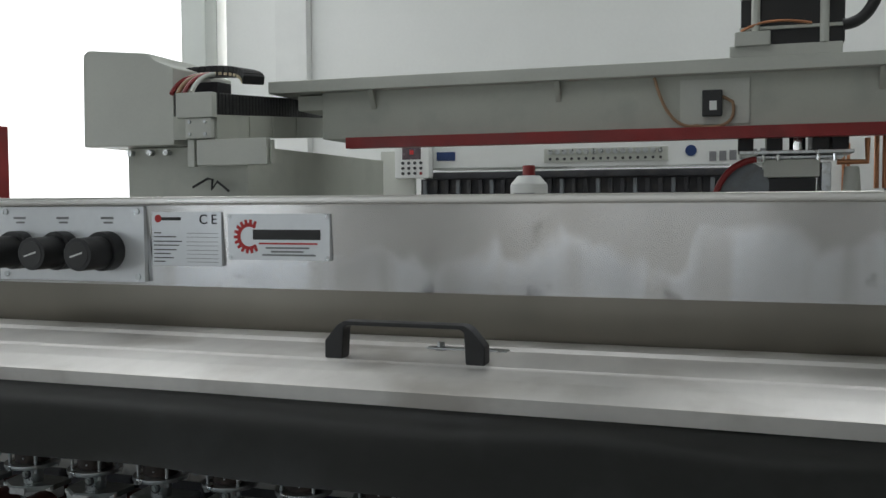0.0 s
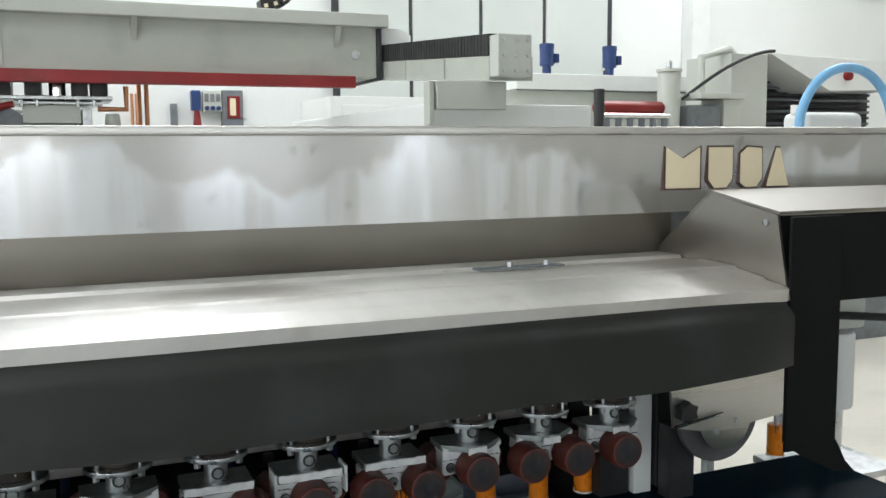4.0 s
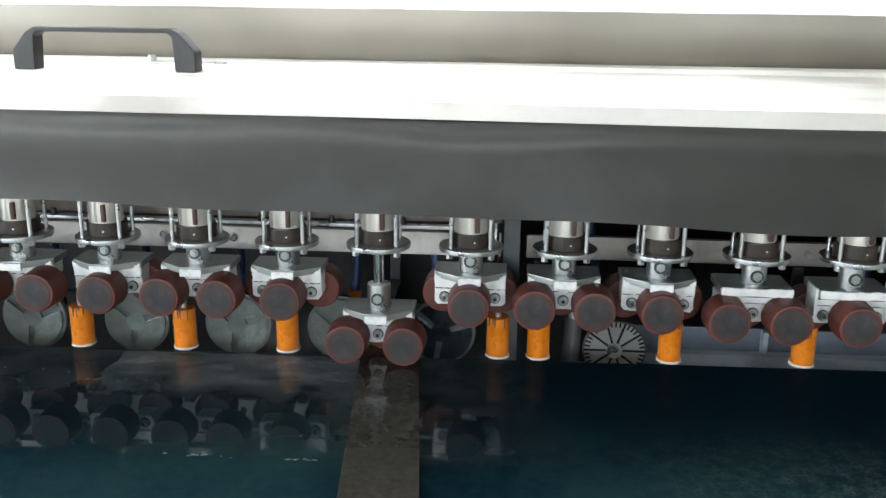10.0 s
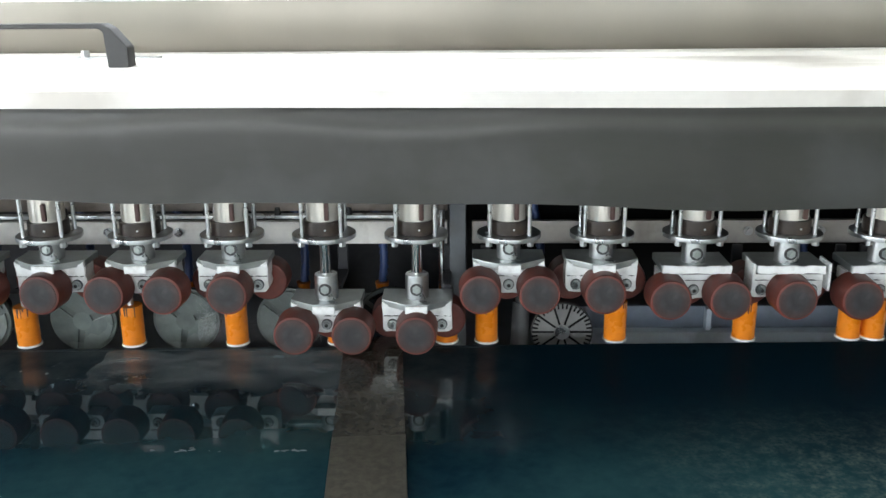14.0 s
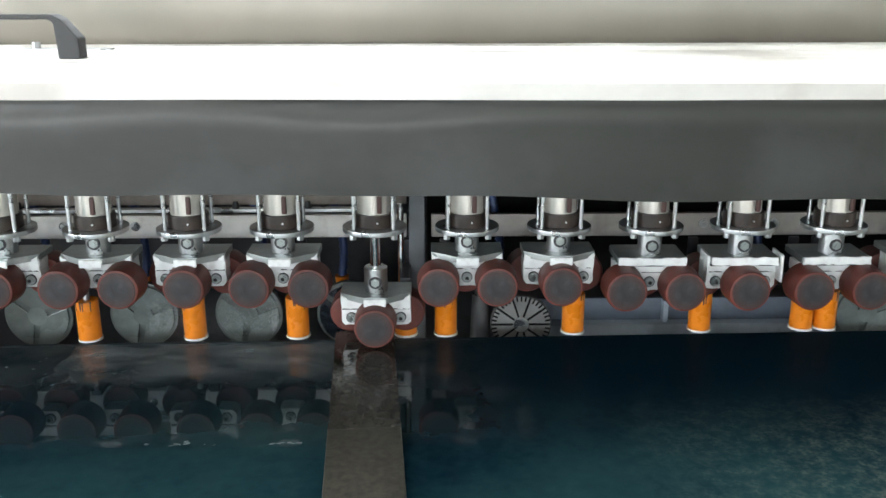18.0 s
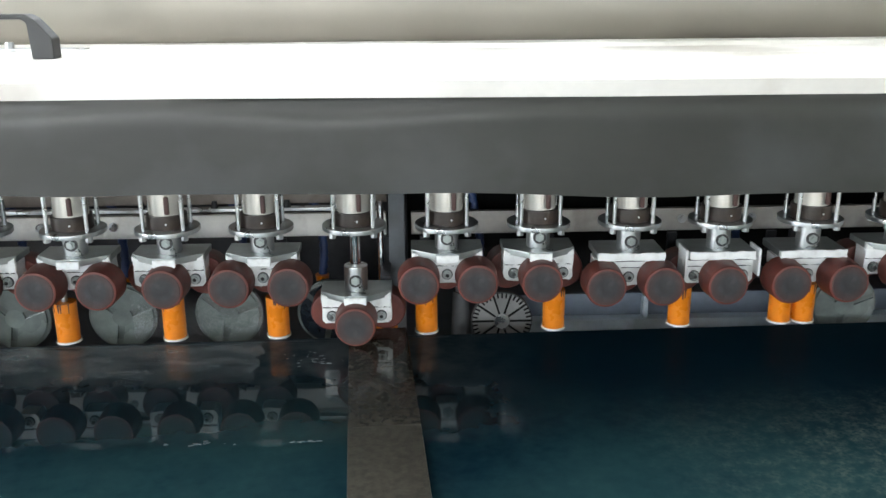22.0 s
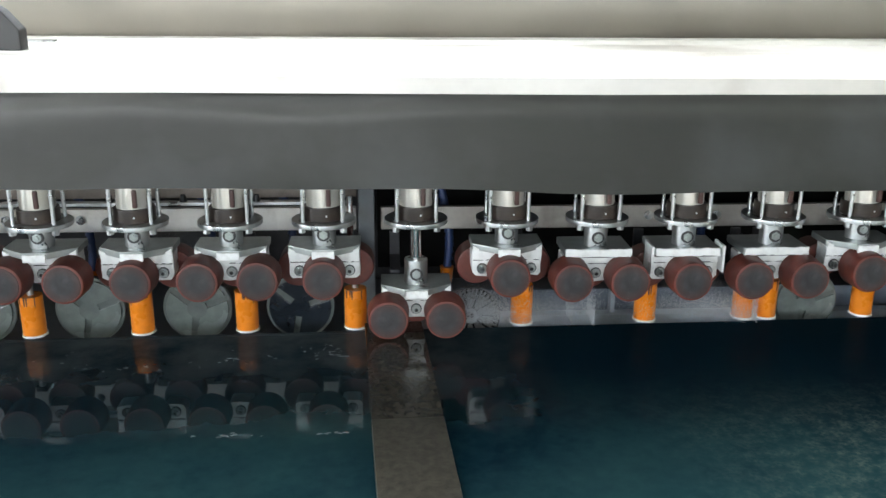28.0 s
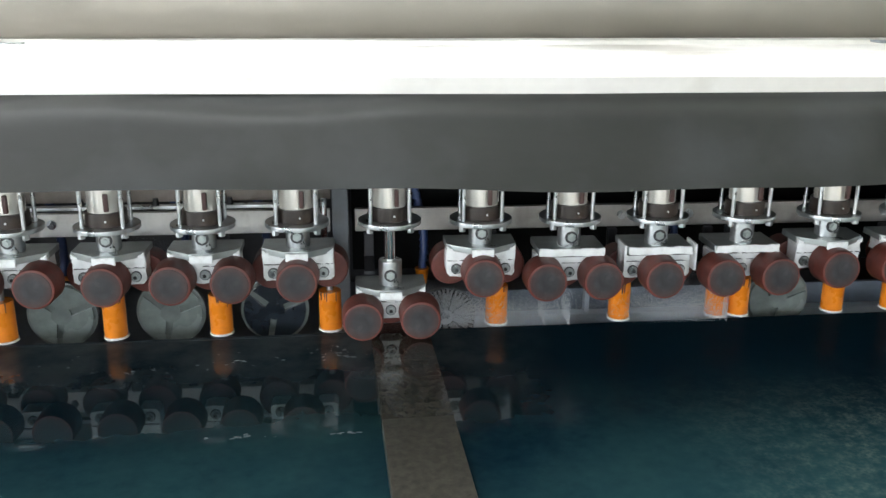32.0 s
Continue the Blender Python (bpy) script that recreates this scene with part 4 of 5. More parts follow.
def presser(k):
    """A pneumatic press: the fixed cylinder, and the head that goes up and down under it."""
    flat, double = k in (4, 5, 6), k % 2 == 0
    x, z = PX0 + PITCH * k, UP - (0.009 if flat else 0)
    t = thing("presser", (x, PY, 1.034), "presser with chrome cylinder and " + ("two brown rubber rollers" if double else "one brown rubber roller") + (" under flat cap" if flat else ""), "presser", "row of pressers")
    part("flange", cyl((x, PY, 1.0375), 0.047, 0.007, seg=40, bevel=0.001), GALV, t)
    part("lower_cap", cyl((x, PY, 1.0515), 0.0295, 0.021, seg=32, bevel=0.0015), CAP, t, "dark brown cylinder cap")
    # tiny bright disc standing in for the highlight on the cap
    part("cap_glint", cyl((x + 0.006, PY - 0.0293, 1.051), 0.0014, 0.002, "y", 10), GALV, t)
    part("barrel", cyl((x, PY, 1.149), 0.0255, 0.174, seg=32), BARREL, t, "cream coloured cylinder tube")
    for a in (40, 140, 220, 320):
        dx, dy = 0.037 * math.cos(radians(a)), 0.037 * math.sin(radians(a))
        part("tie_rod", cyl((x + dx, PY + dy, 1.138), 0.0030, 0.194, seg=10), GALV, t)
        part("nut", cyl((x + dx * 1.06, PY + dy * 1.06, 1.030), 0.0052, 0.008, seg=6), GALV, t)
    part("fitting", box((x + 0.006, PY - 0.034, 1.066), (x + 0.013, PY - 0.0275, 1.092), 0.002), BROWN, t, "rusty brown air fitting")
    if double:
        pts = [(-0.052, 0.012), (-0.052, 0.030), (0.052, 0.030), (0.052, 0.012), (0.0185, 0.006), (0.0178, -0.010), (0.014, -0.013), (-0.014, -0.013), (-0.0178, -0.010), (-0.0185, 0.006)]
        offs, bolts, rear = (-0.0425, 0.0425), (0.0,), (0.0,)
    else:
        pts = [(-0.052, -0.006), (-0.052, 0.030), (0.052, 0.030), (0.052, -0.006), (0.047, -0.011), (0.023, -0.011), (0.018, 0.002), (-0.018, 0.002), (-0.023, -0.011), (-0.047, -0.011)]
        offs, bolts, rear = (0.0,), (-0.037, 0.037), (-0.0425, 0.0425)
    head = part("head", prism(ragged([(x + a, z + c) for a, c in pts], k), "y", PY - 0.012, PY + 0.018, 0.0006), CASTING, t, "chipped white cast head")
    low = z + (0.0165 if flat else 0.0150)
    part("ledge", prism(ragged([(x - 0.0515, low), (x - 0.0515, z + 0.0322), (x + 0.0515, z + 0.0322), (x + 0.0515, low)], k + 40, 0.0045, 0.0016), "y", PY - 0.0145, PY - 0.0122, 0.0004), CASTING, head)
    part("groove", box((x - 0.0505, PY - 0.0128, low - 0.0016), (x + 0.0505, PY - 0.0121, low - 0.0002)), DARK, head)
    part("rod", cyl((x, PY, z + 0.145), 0.0085, 0.15, seg=20), CHROME, head, "chromed piston rod")
    part("collar", cyl((x, PY, z + 0.0585), 0.0175, 0.038, seg=28, bevel=0.0015), GALV, head)
    b = bmesh.new()
    add_cyl(b, (x, PY - 0.0174, z + 0.057), 0.0068, 0.004, "y", 6)
    add_cyl(b, (x, PY - 0.0195, z + 0.057), 0.0038, 0.006, "y", 10)
    part("nut", b, SADDLE, head)
    # dark ring that outlines the nut
    part("washer", cyl((x, PY - 0.0168, z + 0.057), 0.0096, 0.0022, "y", 20), DARK, head)
    if flat:
        part("saddle", box((x - 0.051, PY - 0.024, z + 0.0305), (x + 0.051, PY + 0.045, z + 0.042), 0.002), SADDLE, head)
        part("front_lip", prism(ragged([(x - 0.0495, z + 0.0305), (x - 0.0495, z + 0.0425), (x + 0.0495, z + 0.0425), (x + 0.0495, z + 0.0305)], k + 70, 0.006, 0.0010), "y", PY - 0.029, PY - 0.0245, 0.0008), CASTING, head)
        part("groove", box((x - 0.049, PY - 0.0236, z + 0.0280), (x + 0.049, PY - 0.0150, z + 0.0300)), DARK, head)
        if k == 5:
            for sx in (-0.0565, 0.0525):
                part("side_rib", box((x + sx, PY - 0.030, z + 0.004), (x + sx + 0.004, PY + 0.01, z + 0.046), 0.001), CASTING, head)
    else:
        plan = [(-0.017, -0.036), (0.017, -0.036), (0.053, -0.010), (0.053, 0.038), (-0.053, 0.038), (-0.053, -0.010)]
        part("saddle", prism([(x + a, PY + c) for a, c in plan], "z", z + 0.0302, z + 0.0400, 0.0012), SADDLE, head, "grey six-sided cap plate")
        part("front_lip", box((x - 0.0165, PY - 0.0405, z + 0.0265), (x + 0.0165, PY - 0.0365, z + 0.0385), 0.0015), CASTING, head)
        for sgn in (-1, 1):
            part("corner_tab", prism([(x + sgn * 0.030, z + 0.0305), (x + sgn * 0.052, z + 0.0305), (x + sgn * 0.052, z + 0.0385), (x + sgn * 0.046, z + 0.0345)], "y", PY - 0.0175, PY - 0.0125, 0.0008), CASTING, head)
    for o in bolts:
        b = bmesh.new()
        add_cyl(b, (x + o, PY - 0.0150, z + 0.001), 0.0070, 0.0016, "y", 20)
        add_cyl(b, (x + o, PY - 0.0178, z + 0.001), 0.0050, 0.004, "y", 6)
        bolt = part("bolt", b, SADDLE, head)
        part("socket", cyl((x + o, PY - 0.0200, z + 0.001), 0.0030, 0.0008, "y", 6), BLACK, bolt)
        # dark ring that outlines the bolt
        part("washer", cyl((x + o, PY - 0.0131, z + 0.001), 0.0082, 0.0020, "y", 20), DARK, head)
    wheels = []
    for o in offs:
        me = mesh_of("wheel", roller_shape(), TYRE)
        me.materials.append(FACE)
        for p in me.polygons:
            if p.center.y < -0.0212 and (p.center.x ** 2 + p.center.z ** 2) ** 0.5 < 0.0262:
                p.material_index = 1
        wheel = new("wheel", me)
        wheel.parent = head
        wheel.location = (o, -0.0375, z - 1.034)
        tagged(wheel, "brown rubber roller with dark grey face")
        wheels.append(wheel)
    for o in rear:
        part("rear_wheel", cyl((x + o, PY + 0.042, z - 0.005), 0.0305, 0.044, "y", 32, bevel=0.004), TYRE, head)
    return head, wheels


def roller_shape():
    bm = cyl((0, 0, 0), 0.0315, 0.046, "y", 40, r2=0.0298, bevel=0.0035)
    add_cyl(bm, (0, -0.0228, 0), 0.0255, 0.0020, "y", 36, bevel=0.0010)
    return bm


HEADS = {}
for k in KS:
    HEADS[k] = presser(k)

# ---------------- orange rollers, grinding heads, hoses ----------------
for x in (-1.088, -0.925, -0.762, -0.599, -0.436, -0.271, -0.108, 0.052, 0.221, 0.284, 0.486, 0.689, 0.854, 0.892, 1.058, 1.164, 1.259, 1.722, 1.87):
    ry = 1.2225 + 0.0235 * x
    t = thing("guide_roller", (x, ry, 0.850), "bright orange plastic guide roller at the belt edge", "roller", "orange guide rollers")
    part("roller", cyl((x, ry, 0.8835), 0.0175, 0.063, seg=28, bevel=0.0015), ORANGE, t)
    rng = random.Random(int(x * 1000))
    streak = bmesh.new()
    for _ in range(5):
        a, w, d = radians(rng.uniform(215, 325)), rng.uniform(0.0008, 0.002), rng.uniform(0.004, 0.018)
        sx, sy = x + 0.0172 * math.cos(a), ry + 0.0172 * math.sin(a)
        add_prism(streak, [(sx - w, 0.9148), (sx + w, 0.9148), (sx + w * 0.5, 0.9148 - d), (sx - w * 0.5, 0.9148 - d)], "y", sy - 0.0007, sy + 0.002)
    part("grease_streak", streak, BROWN, t, "dark grease streaks")
    part("foot_ring", cyl((x, ry, 0.8515), 0.0190, 0.003, seg=28), CASTING, t, "pale ring under the roller")
    part("pin", cyl((x, ry, 0.926), 0.005, 0.022, seg=12), GALV, t)
    part("arm", box((x - 0.008, ry - 0.006, 0.937), (x + 0.008, 1.3095, 0.945), 0.001), DARK, t)
    part("hanger", box((x - 0.008, 1.3015, 0.945), (x + 0.008, 1.3095, 0.984), 0.001), DARK, t)


def grinding_head(x, z, slotted=False, r=0.055, abrasive=GRIND):
    t = thing("grinding_head", (x, 1.30, z - r), "slotted metal calibrating wheel behind the belt" if slotted else ("black" if abrasive is GRINDDARK else "grey-green") + " wet abrasive polishing disc behind the belt", "grinding head", "" if slotted else "polishing discs")
    part("disc", cyl((x, 1.282, z), r, 0.012, "y", 48, bevel=0.002), SEGM if slotted else BACKING, t)
    part("spindle", cyl((x, 1.32, z), 0.018, 0.075, "y", 20), DARK, t)
    part("hub", cyl((x, 1.2745, z), 0.012 if slotted else 0.016, 0.006, "y", 20), GALV if slotted else abrasive, t)
    if slotted:
        for a in range(0, 360, 9):
            ca, sa = math.cos(radians(a)), math.sin(radians(a))
            r0, wd = (0.013, 0.0016) if a % 36 == 0 else (r - 0.010, 0.0013)
            part("slot", prism([(x + ca * q - sa * s, z + sa * q + ca * s) for q, s in ((r0, -wd), (r - 0.0015, -wd), (r - 0.0015, wd), (r0, wd))], "y", 1.2748, 1.2765), CURTAIN_SHADE, t)
        for i in range(40):
            a0, a1 = radians(i * 9), radians(i * 9 + 9)
            part("rim_piece", prism([(x + math.cos(a) * q, z + math.sin(a) * q) for a, q in ((a0, r - 0.0015), (a1, r - 0.0015), (a1, r), (a0, r))], "y", 1.2750, 1.2765), BLACK, t)
    else:
        for a in (20, 140, 260):
            rim = [(0.050, a + d) for d in range(5, 116, 10)] + [(0.015, a + d) for d in (100, 60, 20)]
            part("abrasive_pad", prism([(x + q * math.cos(radians(d)), z + q * math.sin(radians(d))) for q, d in rim], "y", 1.2715, 1.2765, 0.001), abrasive, t)
    return t


for x in (-0.87, -0.715, -0.55, -0.375, -0.205, -0.035):
    grinding_head(x, 0.866)
grinding_head(0.130, 0.866, abrasive=GRINDDARK)
grinding_head(0.408, 0.845, True, 0.05)
grinding_head(0.975, 0.862)
bt = thing("water_nozzle", (0.342, 1.30, 0.80), "grey metal water nozzle body", "nozzle")
part("body", cyl((0.342, 1.30, 0.845), 0.017, 0.09, seg=20, r2=0.013), WORN, bt)
part("cap", cyl((0.342, 1.30, 0.897), 0.009, 0.014, seg=14), GALV, bt)
for x in (-0.56, -0.4, -0.235, -0.036, 0.098, 0.362, 0.62, 0.80):
    t = thing("coolant_hose", (x, 1.36, 0.93), "dark blue jointed coolant hose with orange nozzle", "hose", "coolant hoses")
    for i in range(12):
        v = i / 11
        part("hose_joint", cyl((x + 0.016 * math.sin(v * 2.2), 1.36, 1.045 - 0.135 * v), 0.0078, 0.0118, seg=12, r2=0.0058), BLUE, t)
    part("nozzle", cyl((x + 0.012, 1.356, 0.891), 0.0085, 0.028, seg=14, r2=0.012), ORANGE, t)
    part("holder", box((x - 0.008, 1.352, 1.064), (x + 0.010, 1.44, 1.078), 0.001), DARK, t)

# ---------------- bridge saw behind the polisher ----------------
saw = thing("bridge_saw", (0, 4.2, 0), "pale grey bridge saw with a long beam and red guard", "machine")
part("beam", box((-1.78, 4.02, 1.852), (1.845, 4.45, 2.10), 0.004), MACHINE, saw, "long pale grey box beam")
part("beam_flange", box((-2.05, 3.96, 2.082), (1.89, 4.55, 2.142), 0.006), PALE, saw)
part("red_guard", box((-1.627, 3.955, 1.800), (1.722, 4.02, 1.853), 0.003), RED, saw, "red painted guard strip")
for x in (-0.59, 0.755, 1.649, -1.5):
    part("rib", prism([(3.965, 2.080), (4.018, 2.080), (4.018, 1.99)], "x", x - 0.012, x + 0.012), MACHINE, saw)
part("plate", box((-0.05, 4.012, 1.868), (0.24, 4.0185, 2.062), 0.002), PALE, saw, "scuffed pale mounting plate")
sb = part("sensor_box", box((0.045, 3.975, 1.90), (0.128, 4.012, 2.012), 0.004), BLACK, saw, "black switch box")
part("sticker", box((0.075, 3.9725, 1.925), (0.105, 3.9748, 1.965)), WHITE, sb)
part("cable", tube(arc((-0.16, 4.0, 2.078), (-0.10, 3.99, 1.84), (0.02, 4.0, 1.862)) + arc((0.02, 4.0, 1.862), (0.20, 4.0, 1.83), (0.17, 4.0, 1.96)) + [Vector((0.128, 3.995, 1.985))], 0.007, 8), WIRE, saw, "tan cable loop")
# spindle head over and under the beam
hd = part("head_upper", box((0.2, 4.0, 2.19), (0.61, 4.5, 2.75), 0.006), BLACK, saw, "black saw head housing")
for z in (2.255, 2.385):
    part("head_plate", box((0.195, 3.985, z), (0.615, 3.999, z + 0.014), 0.002), PALE, hd)
for x in (0.26, 0.53):
    part("head_column", cyl((x, 3.98, 2.34), 0.018, 0.30, seg=16), PALE, hd)
part("head_foot", box((0.155, 3.97, 2.142), (0.60, 4.5, 2.19), 0.004), PALE, saw)
part("head_clamp", box((0.175, 3.94, 2.185), (0.32, 3.975, 2.245), 0.006), PALE, hd)
part("head_wire", tube(arc((0.2, 3.972, 2.25), (0.3, 3.96, 2.31), (0.48, 3.972, 2.27)), 0.006, 8), COPPER, hd)
part("head_hose", tube(arc((0.6, 4.0, 2.26), (0.76, 4.0, 2.26), (0.75, 4.0, 2.6)), 0.024, 12), BLACK, saw, "black corrugated hose")
for x in (0.225, 0.345, 0.53, 0.61):
    part("head_slider", box((x - 0.033, 4.1, 1.752), (x + 0.033, 4.4, 1.83), 0.004), BLACK, saw)
part("head_hub", cyl((0.44, 4.16, 1.79), 0.034, 0.10, seg=24, bevel=0.005), CHROME, saw, "bright steel hub")
part("head_plate", box((0.20, 4.06, 1.735), (0.66, 4.4, 1.751), 0.003), GALV, saw)
part("head_plate", box((0.27, 4.08, 1.715), (0.62, 4.35, 1.728), 0.003), GALV, saw)
for x in (0.30, 0.36, 0.52, 0.585):
    part("head_stud", cyl((x, 4.085, 1.722), 0.009, 0.034, seg=10), CHROME, saw)
part("motor_block", box((0.30, 4.09, 1.635), (0.53, 4.35, 1.715), 0.008), PALE, saw)
part("motor_cover", box((0.315, 4.10, 1.52), (0.515, 4.34, 1.633), 0.006), BLACK, saw)
part("blade_guard", cyl((0.22, 4.12, 1.60), 0.105, 0.05, "y", 40), FRAME, saw, "steel blade guard")
part("red_hose", tube(arc((0.10, 4.08, 1.56), (0.14, 4.08, 1.70), (0.27, 4.08, 1.715)), 0.014), RED, saw, "red water hose")
part("motor_side", box((0.535, 4.1, 1.55), (0.575, 4.35, 1.70), 0.006), GALV, saw)
part("side_bottle", cyl((0.66, 4.15, 1.60), 0.042, 0.16, seg=24, r2=0.03, bevel=0.008), PALE, saw, "pale lubricant cup")
part("pipe", tube([(0.60, 4.15, 1.70), (0.72, 4.15, 1.70), (0.72, 4.15, 1.80)], 0.012), COPPER, saw)
for x, m in ((0.80, COPPER), (0.835, COPPER)):
    part("pipe", cyl((x, 4.5, 1.74), 0.011, 0.3, seg=12), m, saw)
# left carriage with its cover, bellows and cable chain
part("carriage_cover", prism([(-2.75, 1.803), (-2.745, 2.236), (-2.715, 2.256), (-2.385, 2.226), (-2.345, 2.19), (-2.25, 2.155), (-2.25, 1.803)], "y", 3.45, 3.95, 0.008), PALE, saw, "pale grey sheet steel cover")
part("carriage_column", box((-2.58, 3.55, 0), (-1.93, 5.2, 1.80), 0.006), MACHINE, saw)
for x in (-2.55, -2.44, -2.35):
    part("stud", cyl((x, 3.535, 1.775), 0.014, 0.03, "y", 14), GALV, saw)
part("carriage_block", box((-2.206, 3.40, 1.918), (-2.017, 3.44, 2.030), 0.005), PALE, saw)
part("carriage_plate", box((-2.165, 3.41, 1.826), (-2.03, 3.44, 1.917), 0.004), PALE, saw)
part("latch", tube([(-2.19, 3.50, 1.61), (-2.11, 3.50, 1.65), (-2.085, 3.50, 1.645), (-2.09, 3.50, 1.60), (-2.06, 3.50, 1.635), (-2.0, 3.50, 1.59)], 0.006, 8), BLACK, saw)
for x in (-2.14, -2.06):
    for z in (1.845, 1.90):
        part("bolt", cyl((x, 3.407, z), 0.008, 0.01, "y", 6), GALV, saw)
part("carriage_foot", box((-2.115, 3.42, 1.705), (-1.762, 3.46, 1.822), 0.005), PALE, saw)
part("foot_stay", box((-2.165, 3.425, 1.70), (-2.13, 3.46, 1.822), 0.004), PALE, saw)
part("foot_stay", box((-1.757, 3.44, 1.71), (-1.748, 3.47, 1.815), 0.002), MACHINE, saw)
for i in range(50):
    y = 3.445 + i * 0.03
    zz = 1.934 + (y - 3.445) * 0.073
    part("bellows_fold", box((-2.24, y, zz), (-2.03, y + 0.0265, zz + 0.096), 0.003), BLACK, saw)
part("bellows_rail", prism([(3.445, 1.825), (3.445, 1.932), (5.2, 1.932 + 1.755 * 0.073), (5.2, 1.825 + 1.755 * 0.073)], "x", -2.25, -2.022), MACHINE, saw)
for y in (3.72, 3.95, 4.2):
    part("rail_stay", box((-2.0215, y, 1.83 + (y - 3.445) * 0.073), (-2.015, y + 0.018, 1.925 + (y - 3.445) * 0.073)), MACHINE, saw)
part("end_box", box((-1.93, 4.05, 2.0), (-1.775, 4.3, 2.075), 0.006), PALE, saw)
ch = [Vector((-2.215 - 0.275 * math.cos(radians(a)), 3.62 + 0.10 * math.sin(radians(a)), 2.062 + 0.105 * math.sin(radians(a)) ** 0.6)) for a in range(8, 173, 8)]
for a, c in zip(ch, ch[1:]):
    d = c - a
    spin = Matrix.Translation((a + c) / 2) @ d.to_track_quat("X", "Z").to_matrix().to_4x4()
    bm = bmesh.new()
    add_box(bm, (-d.length * 0.46, -0.05, -0.024), (d.length * 0.46, 0.05, 0.024), 0.006)
    bm.transform(spin)
    link = part("chain_link", bm, BLACK, saw)
    bm = bmesh.new()
    add_box(bm, (-d.length * 0.26, -0.055, -0.022), (d.length * 0.26, -0.051, -0.008), 0.001)
    bm.transform(spin)
    part("clip", bm, CREAM, link)
for i, dx in enumerate((-0.06, -0.03, 0.0, 0.035)):
    part("chain_cable", tube(arc((-2.12 + dx * 0.5, 3.56, 2.13), (-2.19 + dx, 3.50, 2.12), (-2.18 + dx * 1.1, 3.43, 2.032), 8), 0.011, 8), (RED, WIRE, RED, PALE)[i], saw)
part("chain_tray", box((-2.36, 3.58, 2.042), (-2.10, 3.70, 2.10), 0.004), DARK, saw)
cr = arc((1.36, 4.35, 2.205), (1.60, 4.35, 2.22), (1.56, 4.35, 2.62), 9)
for a, c in zip(cr, cr[1:]):
    d = c - a
    bm = bmesh.new()
    add_box(bm, (-d.length * 0.48, -0.05, -0.03), (d.length * 0.48, 0.05, 0.03), 0.006)
    bm.transform(Matrix.Translation((a + c) / 2) @ d.to_track_quat("X", "Z").to_matrix().to_4x4())
    link = part("chain_link", bm, BLACK, saw)
    bm = bmesh.new()
    add_box(bm, (-d.length * 0.20, -0.054, -0.012), (d.length * 0.20, -0.0505, 0.006), 0.001)
    bm.transform(Matrix.Translation((a + c) / 2) @ d.to_track_quat("X", "Z").to_matrix().to_4x4())
    part("clip", bm, CREAM, link)
# right carriage, its slideway rising a little towards the beam
RISE = 0.073
for i in range(40):
    y = 2.85 + i * 0.03
    zz = 1.845 + (y - 2.85) * RISE
    part("bellows_fold", box((1.875, y, zz), (2.02, y + 0.0265, zz + 0.078), 0.003), BLACK, saw)
part("bellows_rail", prism([(2.84, 1.757), (2.84, 1.842), (5.2, 1.842 + 2.36 * RISE), (5.2, 1.757 + 2.36 * RISE)], "x", 1.875, 2.05), MACHINE, saw)
for y in (3.25, 3.7):
    part("rail_stay", box((1.868, y, 1.757 + (y - 2.84) * RISE), (1.8745, y + 0.02, 1.838 + (y - 2.84) * RISE)), MACHINE, saw)
part("carriage_block", box((1.872, 2.76, 1.765), (2.005, 2.835, 1.912), 0.005), PALE, saw)
for x in (1.892, 1.94, 1.987):
    for z in (1.785, 1.838, 1.893):
        part("bolt", cyl((x, 2.757, z), 0.006, 0.008, "y", 6), GALV, saw)
part("carriage_foot", box((1.698, 2.90, 1.655), (1.975, 2.975, 1.758), 0.005), PALE, saw)
part("foot_stay", box((1.672, 2.91, 1.60), (1.690, 2.97, 1.756), 0.003), MACHINE, saw)
part("carriage_column", box((1.70, 3.0, 0), (2.4, 5.2, 1.68), 0.006), WHITE, saw)
part("column_panel", box((1.694, 3.5, 1.2), (1.6985, 4.9, 1.60), 0.002), WHITE, saw)
part("end_cap", prism([(1.868, 2.0), (1.868, 2.085), (1.96, 2.09), (2.03, 2.06), (2.03, 2.0)], "y", 4.05, 4.4), WHITE, saw)
part("end_plate", box((1.8455, 4.0, 1.84), (1.866, 4.46, 2.08), 0.003), DARK, saw)
part("bolt", cyl((1.74, 4.014, 1.955), 0.022, 0.012, "y", 6), GALV, saw)


def settle(dx, dz, *obs):
    for o in obs:
        o.location.x += dx
        o.location.z += dz


settle(-0.05, -0.03, saw)
rp = thing("red_post", (-3.86, 4.0, 0), "dull red painted steel post", "post")
part("post", box((-3.92, 3.96, 0.02), (-3.805, 4.04, 1.95), 0.006), RED, rp)
part("foot", box((-3.96, 3.92, 0), (-3.76, 4.08, 0.02), 0.002), RED, rp)

# ---------------- second polisher with its control panel ----------------
ed = thing("wall_polisher", (-0.9, 7.3, 0), "long white edge polisher with a row of round gauges", "machine")
part("body", box((-2.25, 7.0, 1.83), (0.72, 7.5, 2.02), 0.006), WHITE, ed)
part("body_top", box((-2.2, 7.05, 2.02), (0.70, 7.45, 2.06), 0.004), PALE, ed)
part("base", box((-2.6, 7.02, 0), (0.7, 7.7, 1.52), 0.006), PALE, ed)
part("cover", cyl((-0.42, 7.0, 1.80), 0.028, 1.25, "x", 24), CHROME, ed, "bright steel cover roll")
part("cover", box((-2.24, 6.96, 1.745), (0.5, 7.05, 1.80), 0.01), DARK, ed, "dark dusty cover")
